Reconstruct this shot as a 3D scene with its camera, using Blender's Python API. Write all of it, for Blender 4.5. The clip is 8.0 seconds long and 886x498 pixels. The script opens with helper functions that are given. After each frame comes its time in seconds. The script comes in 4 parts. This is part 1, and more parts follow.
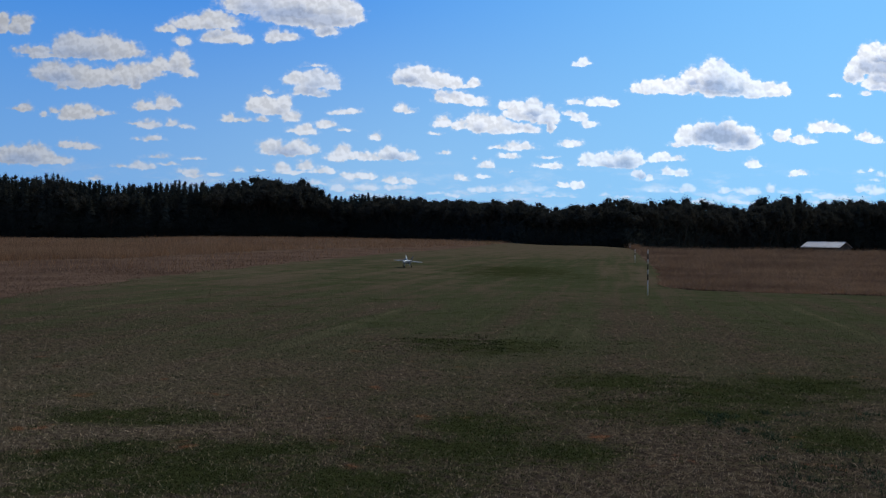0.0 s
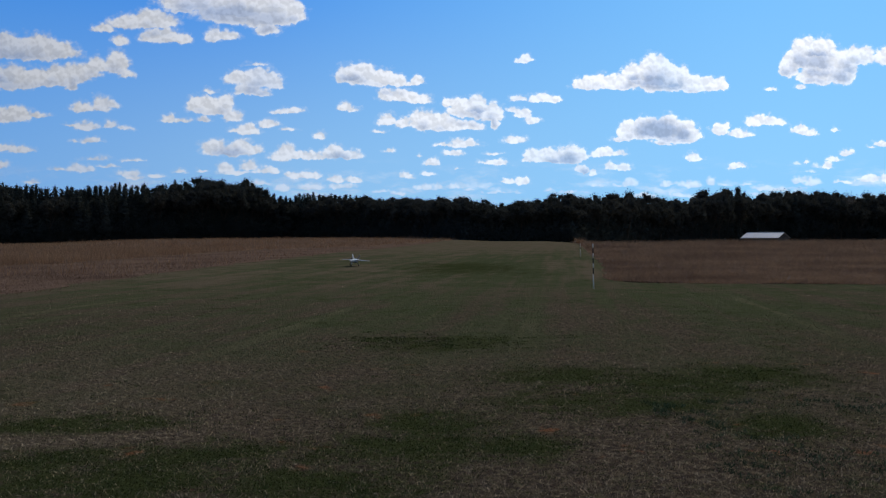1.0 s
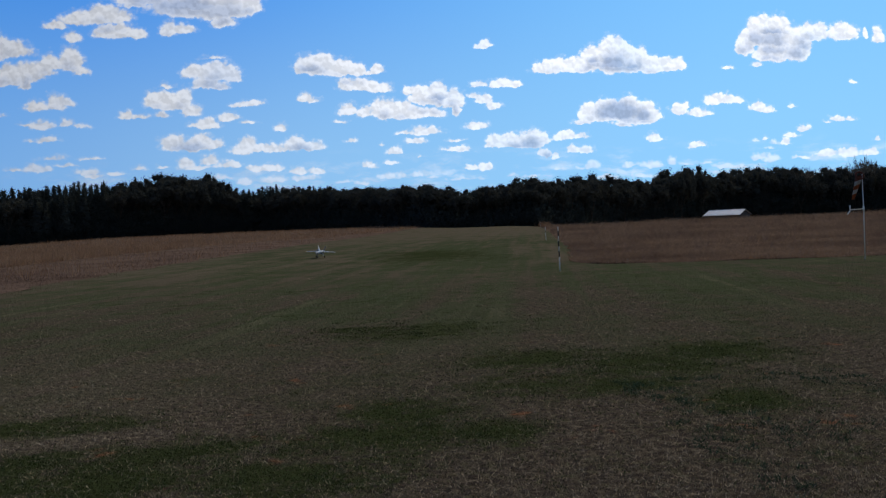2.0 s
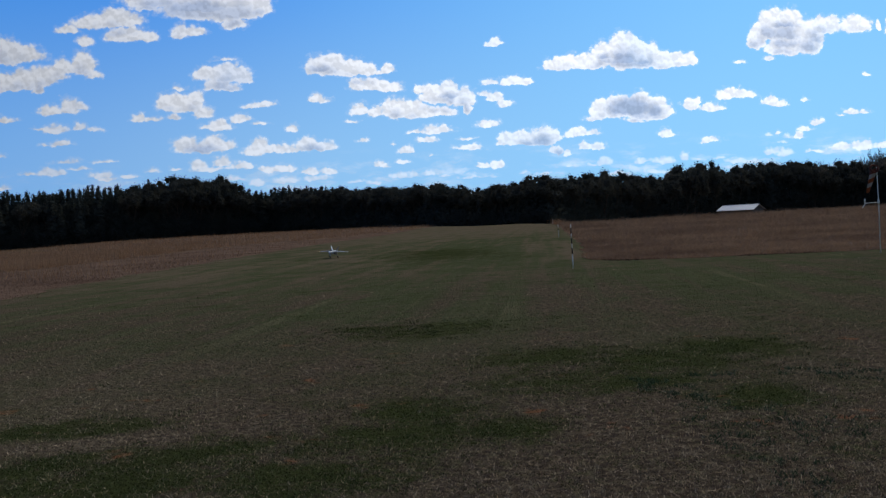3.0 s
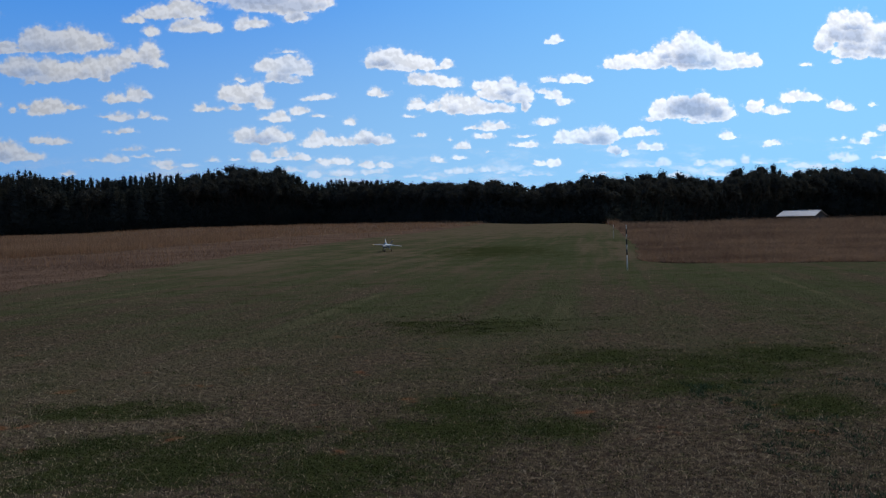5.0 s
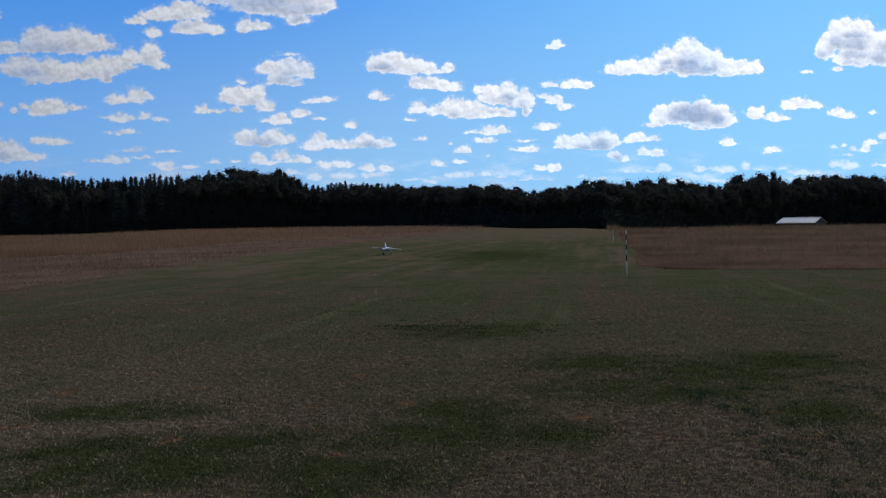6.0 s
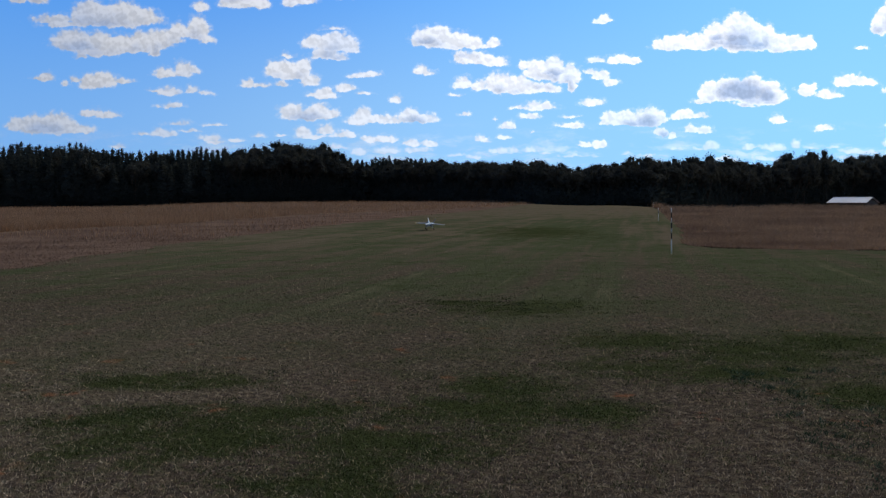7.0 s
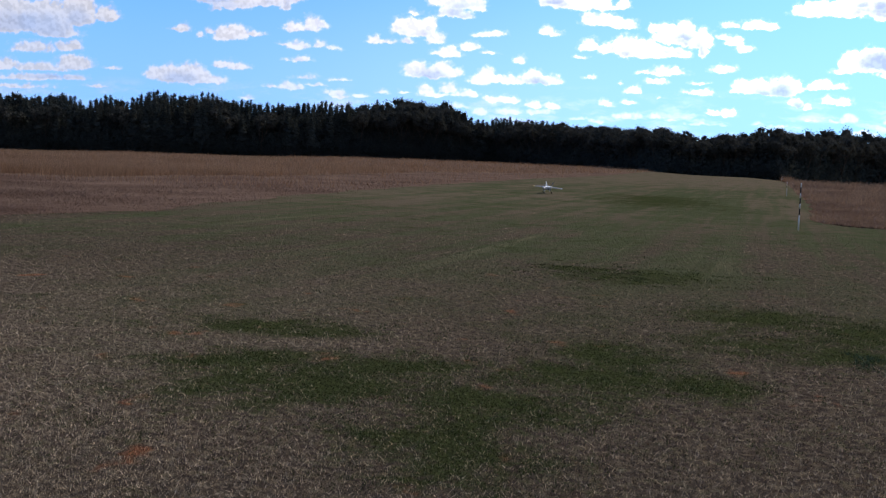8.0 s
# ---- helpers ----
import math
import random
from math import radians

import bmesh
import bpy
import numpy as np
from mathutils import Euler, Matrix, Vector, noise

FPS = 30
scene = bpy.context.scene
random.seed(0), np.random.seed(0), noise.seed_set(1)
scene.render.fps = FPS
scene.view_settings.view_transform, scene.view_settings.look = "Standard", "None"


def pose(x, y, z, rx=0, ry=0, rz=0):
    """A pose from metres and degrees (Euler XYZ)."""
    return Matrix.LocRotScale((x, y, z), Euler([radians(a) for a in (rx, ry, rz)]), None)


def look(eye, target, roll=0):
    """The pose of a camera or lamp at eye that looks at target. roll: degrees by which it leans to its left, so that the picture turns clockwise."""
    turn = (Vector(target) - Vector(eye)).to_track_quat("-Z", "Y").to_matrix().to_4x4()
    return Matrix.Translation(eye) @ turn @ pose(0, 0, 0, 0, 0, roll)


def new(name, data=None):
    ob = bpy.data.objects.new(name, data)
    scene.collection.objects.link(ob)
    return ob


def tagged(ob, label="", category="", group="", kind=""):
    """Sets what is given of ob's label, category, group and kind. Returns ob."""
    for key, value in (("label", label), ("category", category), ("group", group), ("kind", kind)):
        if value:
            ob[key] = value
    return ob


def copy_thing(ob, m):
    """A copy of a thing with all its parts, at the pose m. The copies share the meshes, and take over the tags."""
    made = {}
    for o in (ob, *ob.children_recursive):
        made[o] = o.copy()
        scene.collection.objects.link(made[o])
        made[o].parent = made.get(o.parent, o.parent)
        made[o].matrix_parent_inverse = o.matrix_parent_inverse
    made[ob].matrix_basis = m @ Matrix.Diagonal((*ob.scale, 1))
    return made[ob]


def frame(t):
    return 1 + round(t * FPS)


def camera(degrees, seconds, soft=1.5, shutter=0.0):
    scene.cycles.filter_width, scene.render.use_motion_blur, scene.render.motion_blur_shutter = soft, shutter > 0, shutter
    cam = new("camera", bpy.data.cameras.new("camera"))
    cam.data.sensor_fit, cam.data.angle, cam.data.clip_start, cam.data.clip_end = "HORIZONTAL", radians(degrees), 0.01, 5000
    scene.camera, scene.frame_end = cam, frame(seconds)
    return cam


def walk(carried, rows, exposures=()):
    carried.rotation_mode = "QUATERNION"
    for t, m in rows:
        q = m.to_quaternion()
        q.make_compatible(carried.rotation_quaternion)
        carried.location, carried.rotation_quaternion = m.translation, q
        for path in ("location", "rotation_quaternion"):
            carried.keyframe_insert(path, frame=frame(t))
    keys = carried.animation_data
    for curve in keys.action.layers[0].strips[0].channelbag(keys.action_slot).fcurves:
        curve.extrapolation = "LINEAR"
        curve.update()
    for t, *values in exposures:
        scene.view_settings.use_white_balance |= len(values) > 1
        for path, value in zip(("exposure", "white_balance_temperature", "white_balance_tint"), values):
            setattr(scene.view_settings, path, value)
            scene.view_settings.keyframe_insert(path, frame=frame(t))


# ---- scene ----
# ---- camera: a hand-held camera that turns on the spot ----
cam = camera(50.84, 8.0, soft=1.2)
EYE = 1.6
ROWS = [
    (0.0, -0.000, -0.782, 0.630),
    (0.5, -1.814, -1.002, 0.171),
    (1.0, -3.266, -0.927, -0.489),
    (1.5, -4.569, -1.407, -1.499),
    (1.7, -5.031, -1.607, -1.957),
    (2.8, -4.909, -1.822, -3.446),
    (3.0, -4.541, -1.779, -3.199),
    (3.5, -3.432, -1.825, -2.675),
    (4.0, -2.361, -1.961, -2.080),
    (4.5, -1.551, -2.054, -1.719),
    (4.7, -1.368, -2.006, -1.646),
    (5.8, -1.269, -1.624, -1.103),
    (6.0, -1.281, -1.646, -0.984),
    (6.5, -0.733, -2.110, -0.963),
    (7.0, 1.370, -3.107, -0.371),
    (7.5, 4.409, -4.359, 1.041),
    (8.0, 8.412, -5.590, 2.145),
]
EXPOSURES = [(0.0, -0.9, 6500, 10), (4.5, -0.85, 6500, 10), (6.0, -0.85, 6500, 10), (6.5, -0.82, 6500, 10), (7.0, -0.7, 6500, 11), (7.5, -0.49, 6500, 13), (8.0, -0.19, 6500, 17)]
walk(cam, [(t, pose(0, 0, EYE, 0, 0, yaw) @ pose(0, 0, 0, 90 + pitch, 0, 0) @ pose(0, 0, 0, 0, 0, roll)) for t, yaw, pitch, roll in ROWS], EXPOSURES)

# ---- sun and sky ----
SUN_AZ, SUN_EL = 38.0, 40.0          # degrees to the right of straight ahead, and above the horizon
sun_data = bpy.data.lights.new("sun", "SUN")
sun_data.energy, sun_data.angle, sun_data.color = 3.7, radians(14.0), (1.0, 0.87, 0.66)
sun = new("sun", sun_data)
sun.matrix_world = look((0, 0, 60), (-math.sin(radians(SUN_AZ)) * 80, -math.cos(radians(SUN_AZ)) * 80, 60 - 80 * math.tan(radians(SUN_EL))))
SKY_STRENGTH, CLOUD_WHITE, CLOUD_GREY = 0.05, 1.80, 0.92
SKY_BACK = (0.32, 0.41, 0.56)      # bright haze and cloud opposite the sun
SKY_TOP, SKY_HIGH, SKY_LOW = (0.03, 0.10, 0.27), (0.070, 0.49, 1.60), (0.52, 1.00, 1.64)     # from the zenith down to the wood


# ---- node helpers ----
def node(tree, kind, props=None, **ins):
    """A node with its settings and inputs (a socket links, a value is set); spaces in socket names are underscores."""
    n = tree.nodes.new(kind)
    for k, v in (props or {}).items():
        setattr(n, k, v)
    for k, v in ins.items():
        sock = n.inputs[int(k[1:])] if k[0] == "i" and k[1:].isdigit() else n.inputs[k.replace("_", " ")]
        if isinstance(v, bpy.types.NodeSocket):
            tree.links.new(v, sock)
        else:
            sock.default_value = v
    return n


def calc(tree, op, a, b=0.0, c=0.0):
    return node(tree, "ShaderNodeMath", {"operation": op}, i0=a, i1=b, i2=c).outputs[0]


def vec(tree, op, a, b=(0, 0, 0), c=None):
    n = node(tree, "ShaderNodeVectorMath", {"operation": op}, i0=a, i1=b)
    if c is not None:
        n.inputs[2].default_value = c
    return n.outputs["Value"] if op == "LENGTH" else n.outputs[0]


def ramp(tree, x, lo, hi, a=0.0, b=1.0, smooth=True):
    return node(tree, "ShaderNodeMapRange", {"interpolation_type": "SMOOTHSTEP" if smooth else "LINEAR"},
                Value=x, From_Min=lo, From_Max=hi, To_Min=a, To_Max=b).outputs[0]


def fog(tree, p, scale, detail=4.0, rough=0.55, out=0):
    return node(tree, "ShaderNodeTexNoise", None, Vector=p, Scale=scale, Detail=detail, Roughness=rough).outputs[out]


def blend(tree, f, a, b, mode="MIX"):
    n = node(tree, "ShaderNodeMix", {"data_type": "RGBA", "blend_type": mode}, i0=f)
    for i, v in ((6, a), (7, b)):
        if isinstance(v, bpy.types.NodeSocket):
            tree.links.new(v, n.inputs[i])
        else:
            n.inputs[i].default_value = (*v, 1.0) if len(v) == 3 else v
    return n.outputs[2]


# ---- clouds of the sky: across, belly, half width, height, as tangents from straight ahead ----
PUFFS, BANKS, GREYS = [], [], []


def cloud(*puffs):
    PUFFS.extend(puffs)


def bank(*puffs):
    """Thin cloud low above the wood."""
    BANKS.extend(puffs)


def grey(*puff):
    GREYS.append(puff)


cloud((-0.4764, 0.2182, 0.0121, 0.0175), (-0.4552, 0.2165, 0.0133, 0.0157), (-0.4492, 0.2238, 0.0109, 0.0079))
cloud((-0.4370, 0.1917, 0.0242, 0.0070), (-0.3977, 0.1932, 0.0273, 0.0192), (-0.3674, 0.1925, 0.0273, 0.0196), (-0.3463, 0.1914, 0.0230, 0.0131))
cloud((-0.4187, 0.1666, 0.0242, 0.0166), (-0.3914, 0.1616, 0.0273, 0.0183), (-0.3733, 0.1621, 0.0152, 0.0131), (-0.3461, 0.1657, 0.0170, 0.0153), (-0.3280, 0.1669, 0.0182, 0.0148), (-0.3309, 0.1573, 0.0061, 0.0087), (-0.3039, 0.1783, 0.0133, 0.0122), (-0.2839, 0.1784, 0.0133, 0.0183), (-0.2736, 0.1702, 0.0073, 0.0061), (-0.4095, 0.1535, 0.0073, 0.0044))
cloud((-0.2498, 0.2240, 0.0273, 0.0135), (-0.2709, 0.2231, 0.0212, 0.0087), (-0.2951, 0.2170, 0.0121, 0.0061), (-0.2316, 0.2235, 0.0133, 0.0087))
cloud((-0.2376, 0.2082, 0.0242, 0.0113), (-0.2164, 0.2062, 0.0109, 0.0087), (-0.2799, 0.2049, 0.0085, 0.0087))
cloud((-0.2046, 0.2440, 0.0364, 0.0175), (-0.1622, 0.2340, 0.0424, 0.0262), (-0.1260, 0.2314, 0.0364, 0.0262), (-0.1006, 0.2323, 0.0145, 0.0183), (-0.1258, 0.2157, 0.0133, 0.0105), (-0.2166, 0.2368, 0.0121, 0.0052))
cloud((-0.1832, 0.2085, 0.0097, 0.0122), (-0.1693, 0.2091, 0.0121, 0.0070))
cloud((-0.1586, 0.1647, 0.0145, 0.0105), (-0.1374, 0.1620, 0.0230, 0.0153), (-0.1192, 0.1581, 0.0085, 0.0079), (-0.1464, 0.1521, 0.0170, 0.0087), (-0.1343, 0.1497, 0.0091, 0.0052), (-0.1406, 0.1812, 0.0097, 0.0026))
cloud((-0.1977, 0.1351, 0.0152, 0.0131), (-0.1825, 0.1334, 0.0182, 0.0131), (-0.1717, 0.1404, 0.0085, 0.0105), (-0.1643, 0.1253, 0.0103, 0.0087), (-0.1945, 0.1221, 0.0061, 0.0044), (-0.1887, 0.1520, 0.0073, 0.0035))
cloud((-0.2309, 0.1224, 0.0073, 0.0061), (-0.2187, 0.1210, 0.0121, 0.0039))
cloud((-0.1478, 0.1110, 0.0121, 0.0087), (-0.1630, 0.1112, 0.0061, 0.0035), (-0.1261, 0.1175, 0.0109, 0.0061), (-0.1039, 0.1319, 0.0121, 0.0052), (-0.1160, 0.1309, 0.0073, 0.0031), (-0.1061, 0.1113, 0.0073, 0.0022))
cloud((-0.0464, 0.1348, 0.0073, 0.0065), (-0.0391, 0.1331, 0.0073, 0.0035), (-0.0733, 0.1048, 0.0073, 0.0061))
cloud((-0.0437, 0.1673, 0.0158, 0.0140), (-0.0298, 0.1667, 0.0212, 0.0166), (-0.0074, 0.1629, 0.0194, 0.0140), (0.0077, 0.1617, 0.0133, 0.0105), (0.0295, 0.1627, 0.0085, 0.0061), (0.0199, 0.1603, 0.0085, 0.0035))
cloud((-0.0011, 0.1459, 0.0109, 0.0105), (0.0170, 0.1449, 0.0152, 0.0105), (0.0352, 0.1432, 0.0121, 0.0087))
cloud((-0.0009, 0.1199, 0.0109, 0.0087), (0.0155, 0.1161, 0.0091, 0.0079), (0.0385, 0.1173, 0.0182, 0.0166), (0.0567, 0.1156, 0.0182, 0.0148), (0.0809, 0.1147, 0.0212, 0.0087))
cloud((0.0655, 0.1386, 0.0085, 0.0070), (0.0807, 0.1319, 0.0170, 0.0157), (0.0958, 0.1313, 0.0133, 0.0183), (0.1110, 0.1262, 0.0133, 0.0157), (0.1142, 0.1168, 0.0055, 0.0131))
cloud((0.1321, 0.1317, 0.0073, 0.0044), (0.1443, 0.1268, 0.0097, 0.0070), (0.1547, 0.1206, 0.0085, 0.0061))
cloud((0.1490, 0.1869, 0.0073, 0.0061), (0.1429, 0.1852, 0.0055, 0.0035), (0.1410, 0.1442, 0.0097, 0.0052), (0.1652, 0.1439, 0.0145, 0.0083), (0.1786, 0.1428, 0.0085, 0.0052))
cloud((0.2134, 0.1582, 0.0152, 0.0113), (0.2316, 0.1606, 0.0194, 0.0122), (0.2708, 0.1664, 0.0212, 0.0183), (0.2920, 0.1638, 0.0242, 0.0297), (0.3102, 0.1610, 0.0206, 0.0218), (0.3210, 0.1663, 0.0073, 0.0166), (0.3344, 0.1566, 0.0212, 0.0131), (0.3478, 0.1561, 0.0152, 0.0113), (0.3616, 0.1580, 0.0097, 0.0096))
cloud((0.4541, 0.1867, 0.0170, 0.0244), (0.4734, 0.1853, 0.0242, 0.0262), (0.4373, 0.1753, 0.0121, 0.0175), (0.4693, 0.1671, 0.0230, 0.0175), (0.4986, 0.1702, 0.0158, 0.0253), (0.5126, 0.1878, 0.0242, 0.0148), (0.5518, 0.1877, 0.0182, 0.0140), (0.5768, 0.1877, 0.0036, 0.0087), (0.5925, 0.1831, 0.0085, 0.0113), (0.4493, 0.1574, 0.0055, 0.0035), (0.4170, 0.1552, 0.0061, 0.0035))
cloud((0.2596, 0.1070, 0.0121, 0.0148), (0.2807, 0.1073, 0.0212, 0.0183), (0.3050, 0.1059, 0.0218, 0.0201), (0.3232, 0.1038, 0.0152, 0.0175), (0.3335, 0.1039, 0.0085, 0.0079), (0.2506, 0.1002, 0.0097, 0.0039), (0.2960, 0.0969, 0.0121, 0.0035))
cloud((0.3594, 0.1084, 0.0097, 0.0096), (0.3690, 0.1144, 0.0042, 0.0061), (0.3837, 0.1061, 0.0152, 0.0061), (0.4016, 0.1186, 0.0121, 0.0096), (0.4167, 0.1181, 0.0182, 0.0079))
cloud((0.4502, 0.1082, 0.0085, 0.0079), (0.4611, 0.1067, 0.0085, 0.0052), (0.3296, 0.0795, 0.0085, 0.0074), (0.3357, 0.0780, 0.0061, 0.0035), (0.3812, 0.0707, 0.0121, 0.0052))
cloud((0.1540, 0.0811, 0.0109, 0.0105), (0.1721, 0.0805, 0.0170, 0.0113), (0.1994, 0.0813, 0.0152, 0.0144), (0.1873, 0.0800, 0.0152, 0.0113))
cloud((0.2326, 0.0855, 0.0133, 0.0070), (0.2478, 0.0838, 0.0109, 0.0052), (0.2086, 0.0683, 0.0085, 0.0070), (0.2208, 0.0644, 0.0048, 0.0061), (0.2450, 0.0695, 0.0158, 0.0061), (0.2541, 0.0676, 0.0085, 0.0039))
cloud((0.0811, 0.0953, 0.0170, 0.0070), (0.0599, 0.0954, 0.0109, 0.0031), (0.1356, 0.0996, 0.0121, 0.0057), (0.0691, 0.0857, 0.0109, 0.0044), (0.0469, 0.0756, 0.0091, 0.0070), (0.0328, 0.0828, 0.0036, 0.0026), (0.0724, 0.0698, 0.0073, 0.0022), (0.1117, 0.0745, 0.0158, 0.0039), (0.1207, 0.0749, 0.0073, 0.0048), (0.1127, 0.0849, 0.0085, 0.0026))
cloud((0.0179, 0.0619, 0.0085, 0.0052), (0.0421, 0.0639, 0.0073, 0.0035), (0.1434, 0.0553, 0.0085, 0.0065), (0.1289, 0.0552, 0.0097, 0.0035), (-0.0005, 0.0884, 0.0061, 0.0039), (-0.0098, 0.1106, 0.0073, 0.0022))
cloud((-0.1852, 0.0900, 0.0145, 0.0118), (-0.1640, 0.0882, 0.0182, 0.0096), (-0.1567, 0.0905, 0.0152, 0.0122), (-0.1428, 0.0898, 0.0085, 0.0070))
cloud((-0.1155, 0.0825, 0.0121, 0.0061), (-0.1095, 0.0865, 0.0109, 0.0100), (-0.0913, 0.0840, 0.0182, 0.0061), (-0.0580, 0.0850, 0.0145, 0.0109), (-0.0429, 0.0840, 0.0145, 0.0079), (-0.0749, 0.0821, 0.0133, 0.0039))
cloud((-0.1729, 0.0713, 0.0085, 0.0070), (-0.1487, 0.0718, 0.0133, 0.0074), (-0.1275, 0.0675, 0.0109, 0.0052), (-0.1608, 0.0668, 0.0182, 0.0044))
cloud((-0.1002, 0.0630, 0.0109, 0.0052), (-0.0820, 0.0625, 0.0121, 0.0065), (-0.0577, 0.0576, 0.0121, 0.0057), (-0.0383, 0.0566, 0.0085, 0.0057))
cloud((-0.4488, 0.1308, 0.0091, 0.0061), (-0.4578, 0.1304, 0.0073, 0.0022), (-0.4003, 0.1243, 0.0145, 0.0113), (-0.3852, 0.1260, 0.0152, 0.0105), (-0.3701, 0.1272, 0.0133, 0.0039), (-0.4155, 0.1293, 0.0073, 0.0044), (-0.4276, 0.1252, 0.0036, 0.0035))
cloud((-0.3217, 0.1341, 0.0109, 0.0079), (-0.3005, 0.1359, 0.0121, 0.0118), (-0.2885, 0.1374, 0.0073, 0.0061), (-0.3155, 0.1154, 0.0121, 0.0061), (-0.3307, 0.1172, 0.0061, 0.0017), (-0.2907, 0.1157, 0.0073, 0.0061), (-0.2792, 0.1138, 0.0085, 0.0026), (-0.3124, 0.1002, 0.0109, 0.0044), (-0.3275, 0.0998, 0.0048, 0.0022), (-0.3092, 0.0812, 0.0121, 0.0035), (-0.3243, 0.0706, 0.0109, 0.0061), (-0.3152, 0.0700, 0.0048, 0.0044))
cloud((-0.4001, 0.0933, 0.0133, 0.0061), (-0.3850, 0.0901, 0.0121, 0.0052), (-0.4636, 0.0773, 0.0182, 0.0148), (-0.4394, 0.0776, 0.0230, 0.0166), (-0.4152, 0.0759, 0.0170, 0.0070), (-0.4818, 0.0798, 0.0121, 0.0109))
cloud((-0.2728, 0.0656, 0.0109, 0.0044), (-0.2667, 0.0617, 0.0085, 0.0035), (-0.2699, 0.0803, 0.0085, 0.0017), (-0.2455, 0.0630, 0.0073, 0.0031), (-0.2941, 0.0734, 0.0097, 0.0017), (-0.3455, 0.0702, 0.0073, 0.0026), (-0.3727, 0.0581, 0.0085, 0.0035), (-0.2213, 0.0670, 0.0073, 0.0035), (-0.1971, 0.0680, 0.0061, 0.0022))
cloud((0.4904, 0.1097, 0.0042, 0.0026), (0.5440, 0.0937, 0.0121, 0.0039), (0.5572, 0.0933, 0.0085, 0.0044), (0.5294, 0.0911, 0.0048, 0.0017), (0.5624, 0.1338, 0.0042, 0.0026), (0.5009, 0.0842, 0.0073, 0.0044), (0.4908, 0.0781, 0.0085, 0.0035), (0.4819, 0.0705, 0.0061, 0.0052), (0.4568, 0.0745, 0.0042, 0.0026), (0.4993, 0.0522, 0.0097, 0.0026), (0.5290, 0.0558, 0.0145, 0.0061), (0.5553, 0.0554, 0.0133, 0.0087), (0.5785, 0.0557, 0.0133, 0.0061), (0.5891, 0.0701, 0.0048, 0.0026))
cloud((-0.6569, 0.1362, 0.0303, 0.0327), (-0.6150, 0.1339, 0.0364, 0.0284), (-0.5735, 0.1443, 0.0212, 0.0262), (-0.5394, 0.1439, 0.0145, 0.0131), (-0.6011, 0.1251, 0.0303, 0.0109), (-0.7135, 0.1363, 0.0364, 0.0349))
cloud((-0.6290, 0.1062, 0.0273, 0.0079), (-0.5873, 0.1087, 0.0182, 0.0087), (-0.6643, 0.0871, 0.0152, 0.0096), (-0.5805, 0.0890, 0.0230, 0.0113), (-0.6222, 0.0840, 0.0364, 0.0061), (-0.5358, 0.0871, 0.0079, 0.0026), (-0.7140, 0.0969, 0.0303, 0.0175))
cloud((-0.6292, 0.0734, 0.0424, 0.0057), (-0.5805, 0.0741, 0.0152, 0.0044), (-0.6504, 0.0630, 0.0364, 0.0035), (-0.5529, 0.0664, 0.0109, 0.0026))
cloud((0.2527, 0.1597, 0.0194, 0.0109), (-0.3612, 0.1642, 0.0182, 0.0148), (-0.3159, 0.1717, 0.0145, 0.0113), (-0.4279, 0.1875, 0.0242, 0.0052))
bank((-0.1364, 0.0541, 0.0158, 0.0052), (-0.1122, 0.0506, 0.0121, 0.0079), (-0.0819, 0.0494, 0.0182, 0.0070), (-0.0516, 0.0502, 0.0170, 0.0052), (0.0363, 0.0491, 0.0109, 0.0061), (0.0544, 0.0493, 0.0097, 0.0061), (0.0726, 0.0504, 0.0121, 0.0052), (0.0847, 0.0474, 0.0061, 0.0035), (0.0121, 0.0433, 0.0121, 0.0044), (0.1211, 0.0438, 0.0212, 0.0026), (0.1726, 0.0451, 0.0085, 0.0044), (0.1938, 0.0446, 0.0085, 0.0026), (0.2240, 0.0512, 0.0085, 0.0031), (-0.0091, 0.0461, 0.0121, 0.0044))
bank((0.2604, 0.0519, 0.0133, 0.0070), (0.2483, 0.0515, 0.0073, 0.0031), (0.3058, 0.0520, 0.0121, 0.0044), (0.3301, 0.0499, 0.0158, 0.0061), (0.3512, 0.0538, 0.0055, 0.0061), (0.3664, 0.0517, 0.0085, 0.0035), (0.3906, 0.0520, 0.0085, 0.0035), (0.4089, 0.0468, 0.0121, 0.0052), (0.4271, 0.0446, 0.0121, 0.0052), (0.4511, 0.0543, 0.0109, 0.0061), (0.4663, 0.0517, 0.0109, 0.0070), (0.4478, 0.0730, 0.0061, 0.0031), (0.4690, 0.0695, 0.0073, 0.0044), (0.4631, 0.0644, 0.0097, 0.0022), (0.2787, 0.0390, 0.0182, 0.0044), (0.3181, 0.0394, 0.0170, 0.0044))
grey(0.2928, 0.1077, 0.0279, 0.0157)
grey(0.3183, 0.1044, 0.0133, 0.0096)
grey(0.1934, 0.0785, 0.0133, 0.0087)
grey(0.1782, 0.0776, 0.0097, 0.0052)
grey(0.2890, 0.1627, 0.0158, 0.0113)
grey(0.3102, 0.1594, 0.0145, 0.0052)
grey(-0.1700, 0.0877, 0.0194, 0.0070)
grey(-0.0531, 0.0829, 0.0121, 0.0052)
grey(-0.4515, 0.0756, 0.0206, 0.0087)
grey(0.4705, 0.1920, 0.0158, 0.0052)
grey(0.4696, 0.1738, 0.0145, 0.0031)
grey(0.2105, 0.0667, 0.0061, 0.0044)
grey(0.0958, 0.1319, 0.0121, 0.0044)
grey(-0.0407, 0.1664, 0.0121, 0.0052)
grey(-0.1622, 0.2346, 0.0364, 0.0105)
grey(-0.3856, 0.1883, 0.0273, 0.0061)
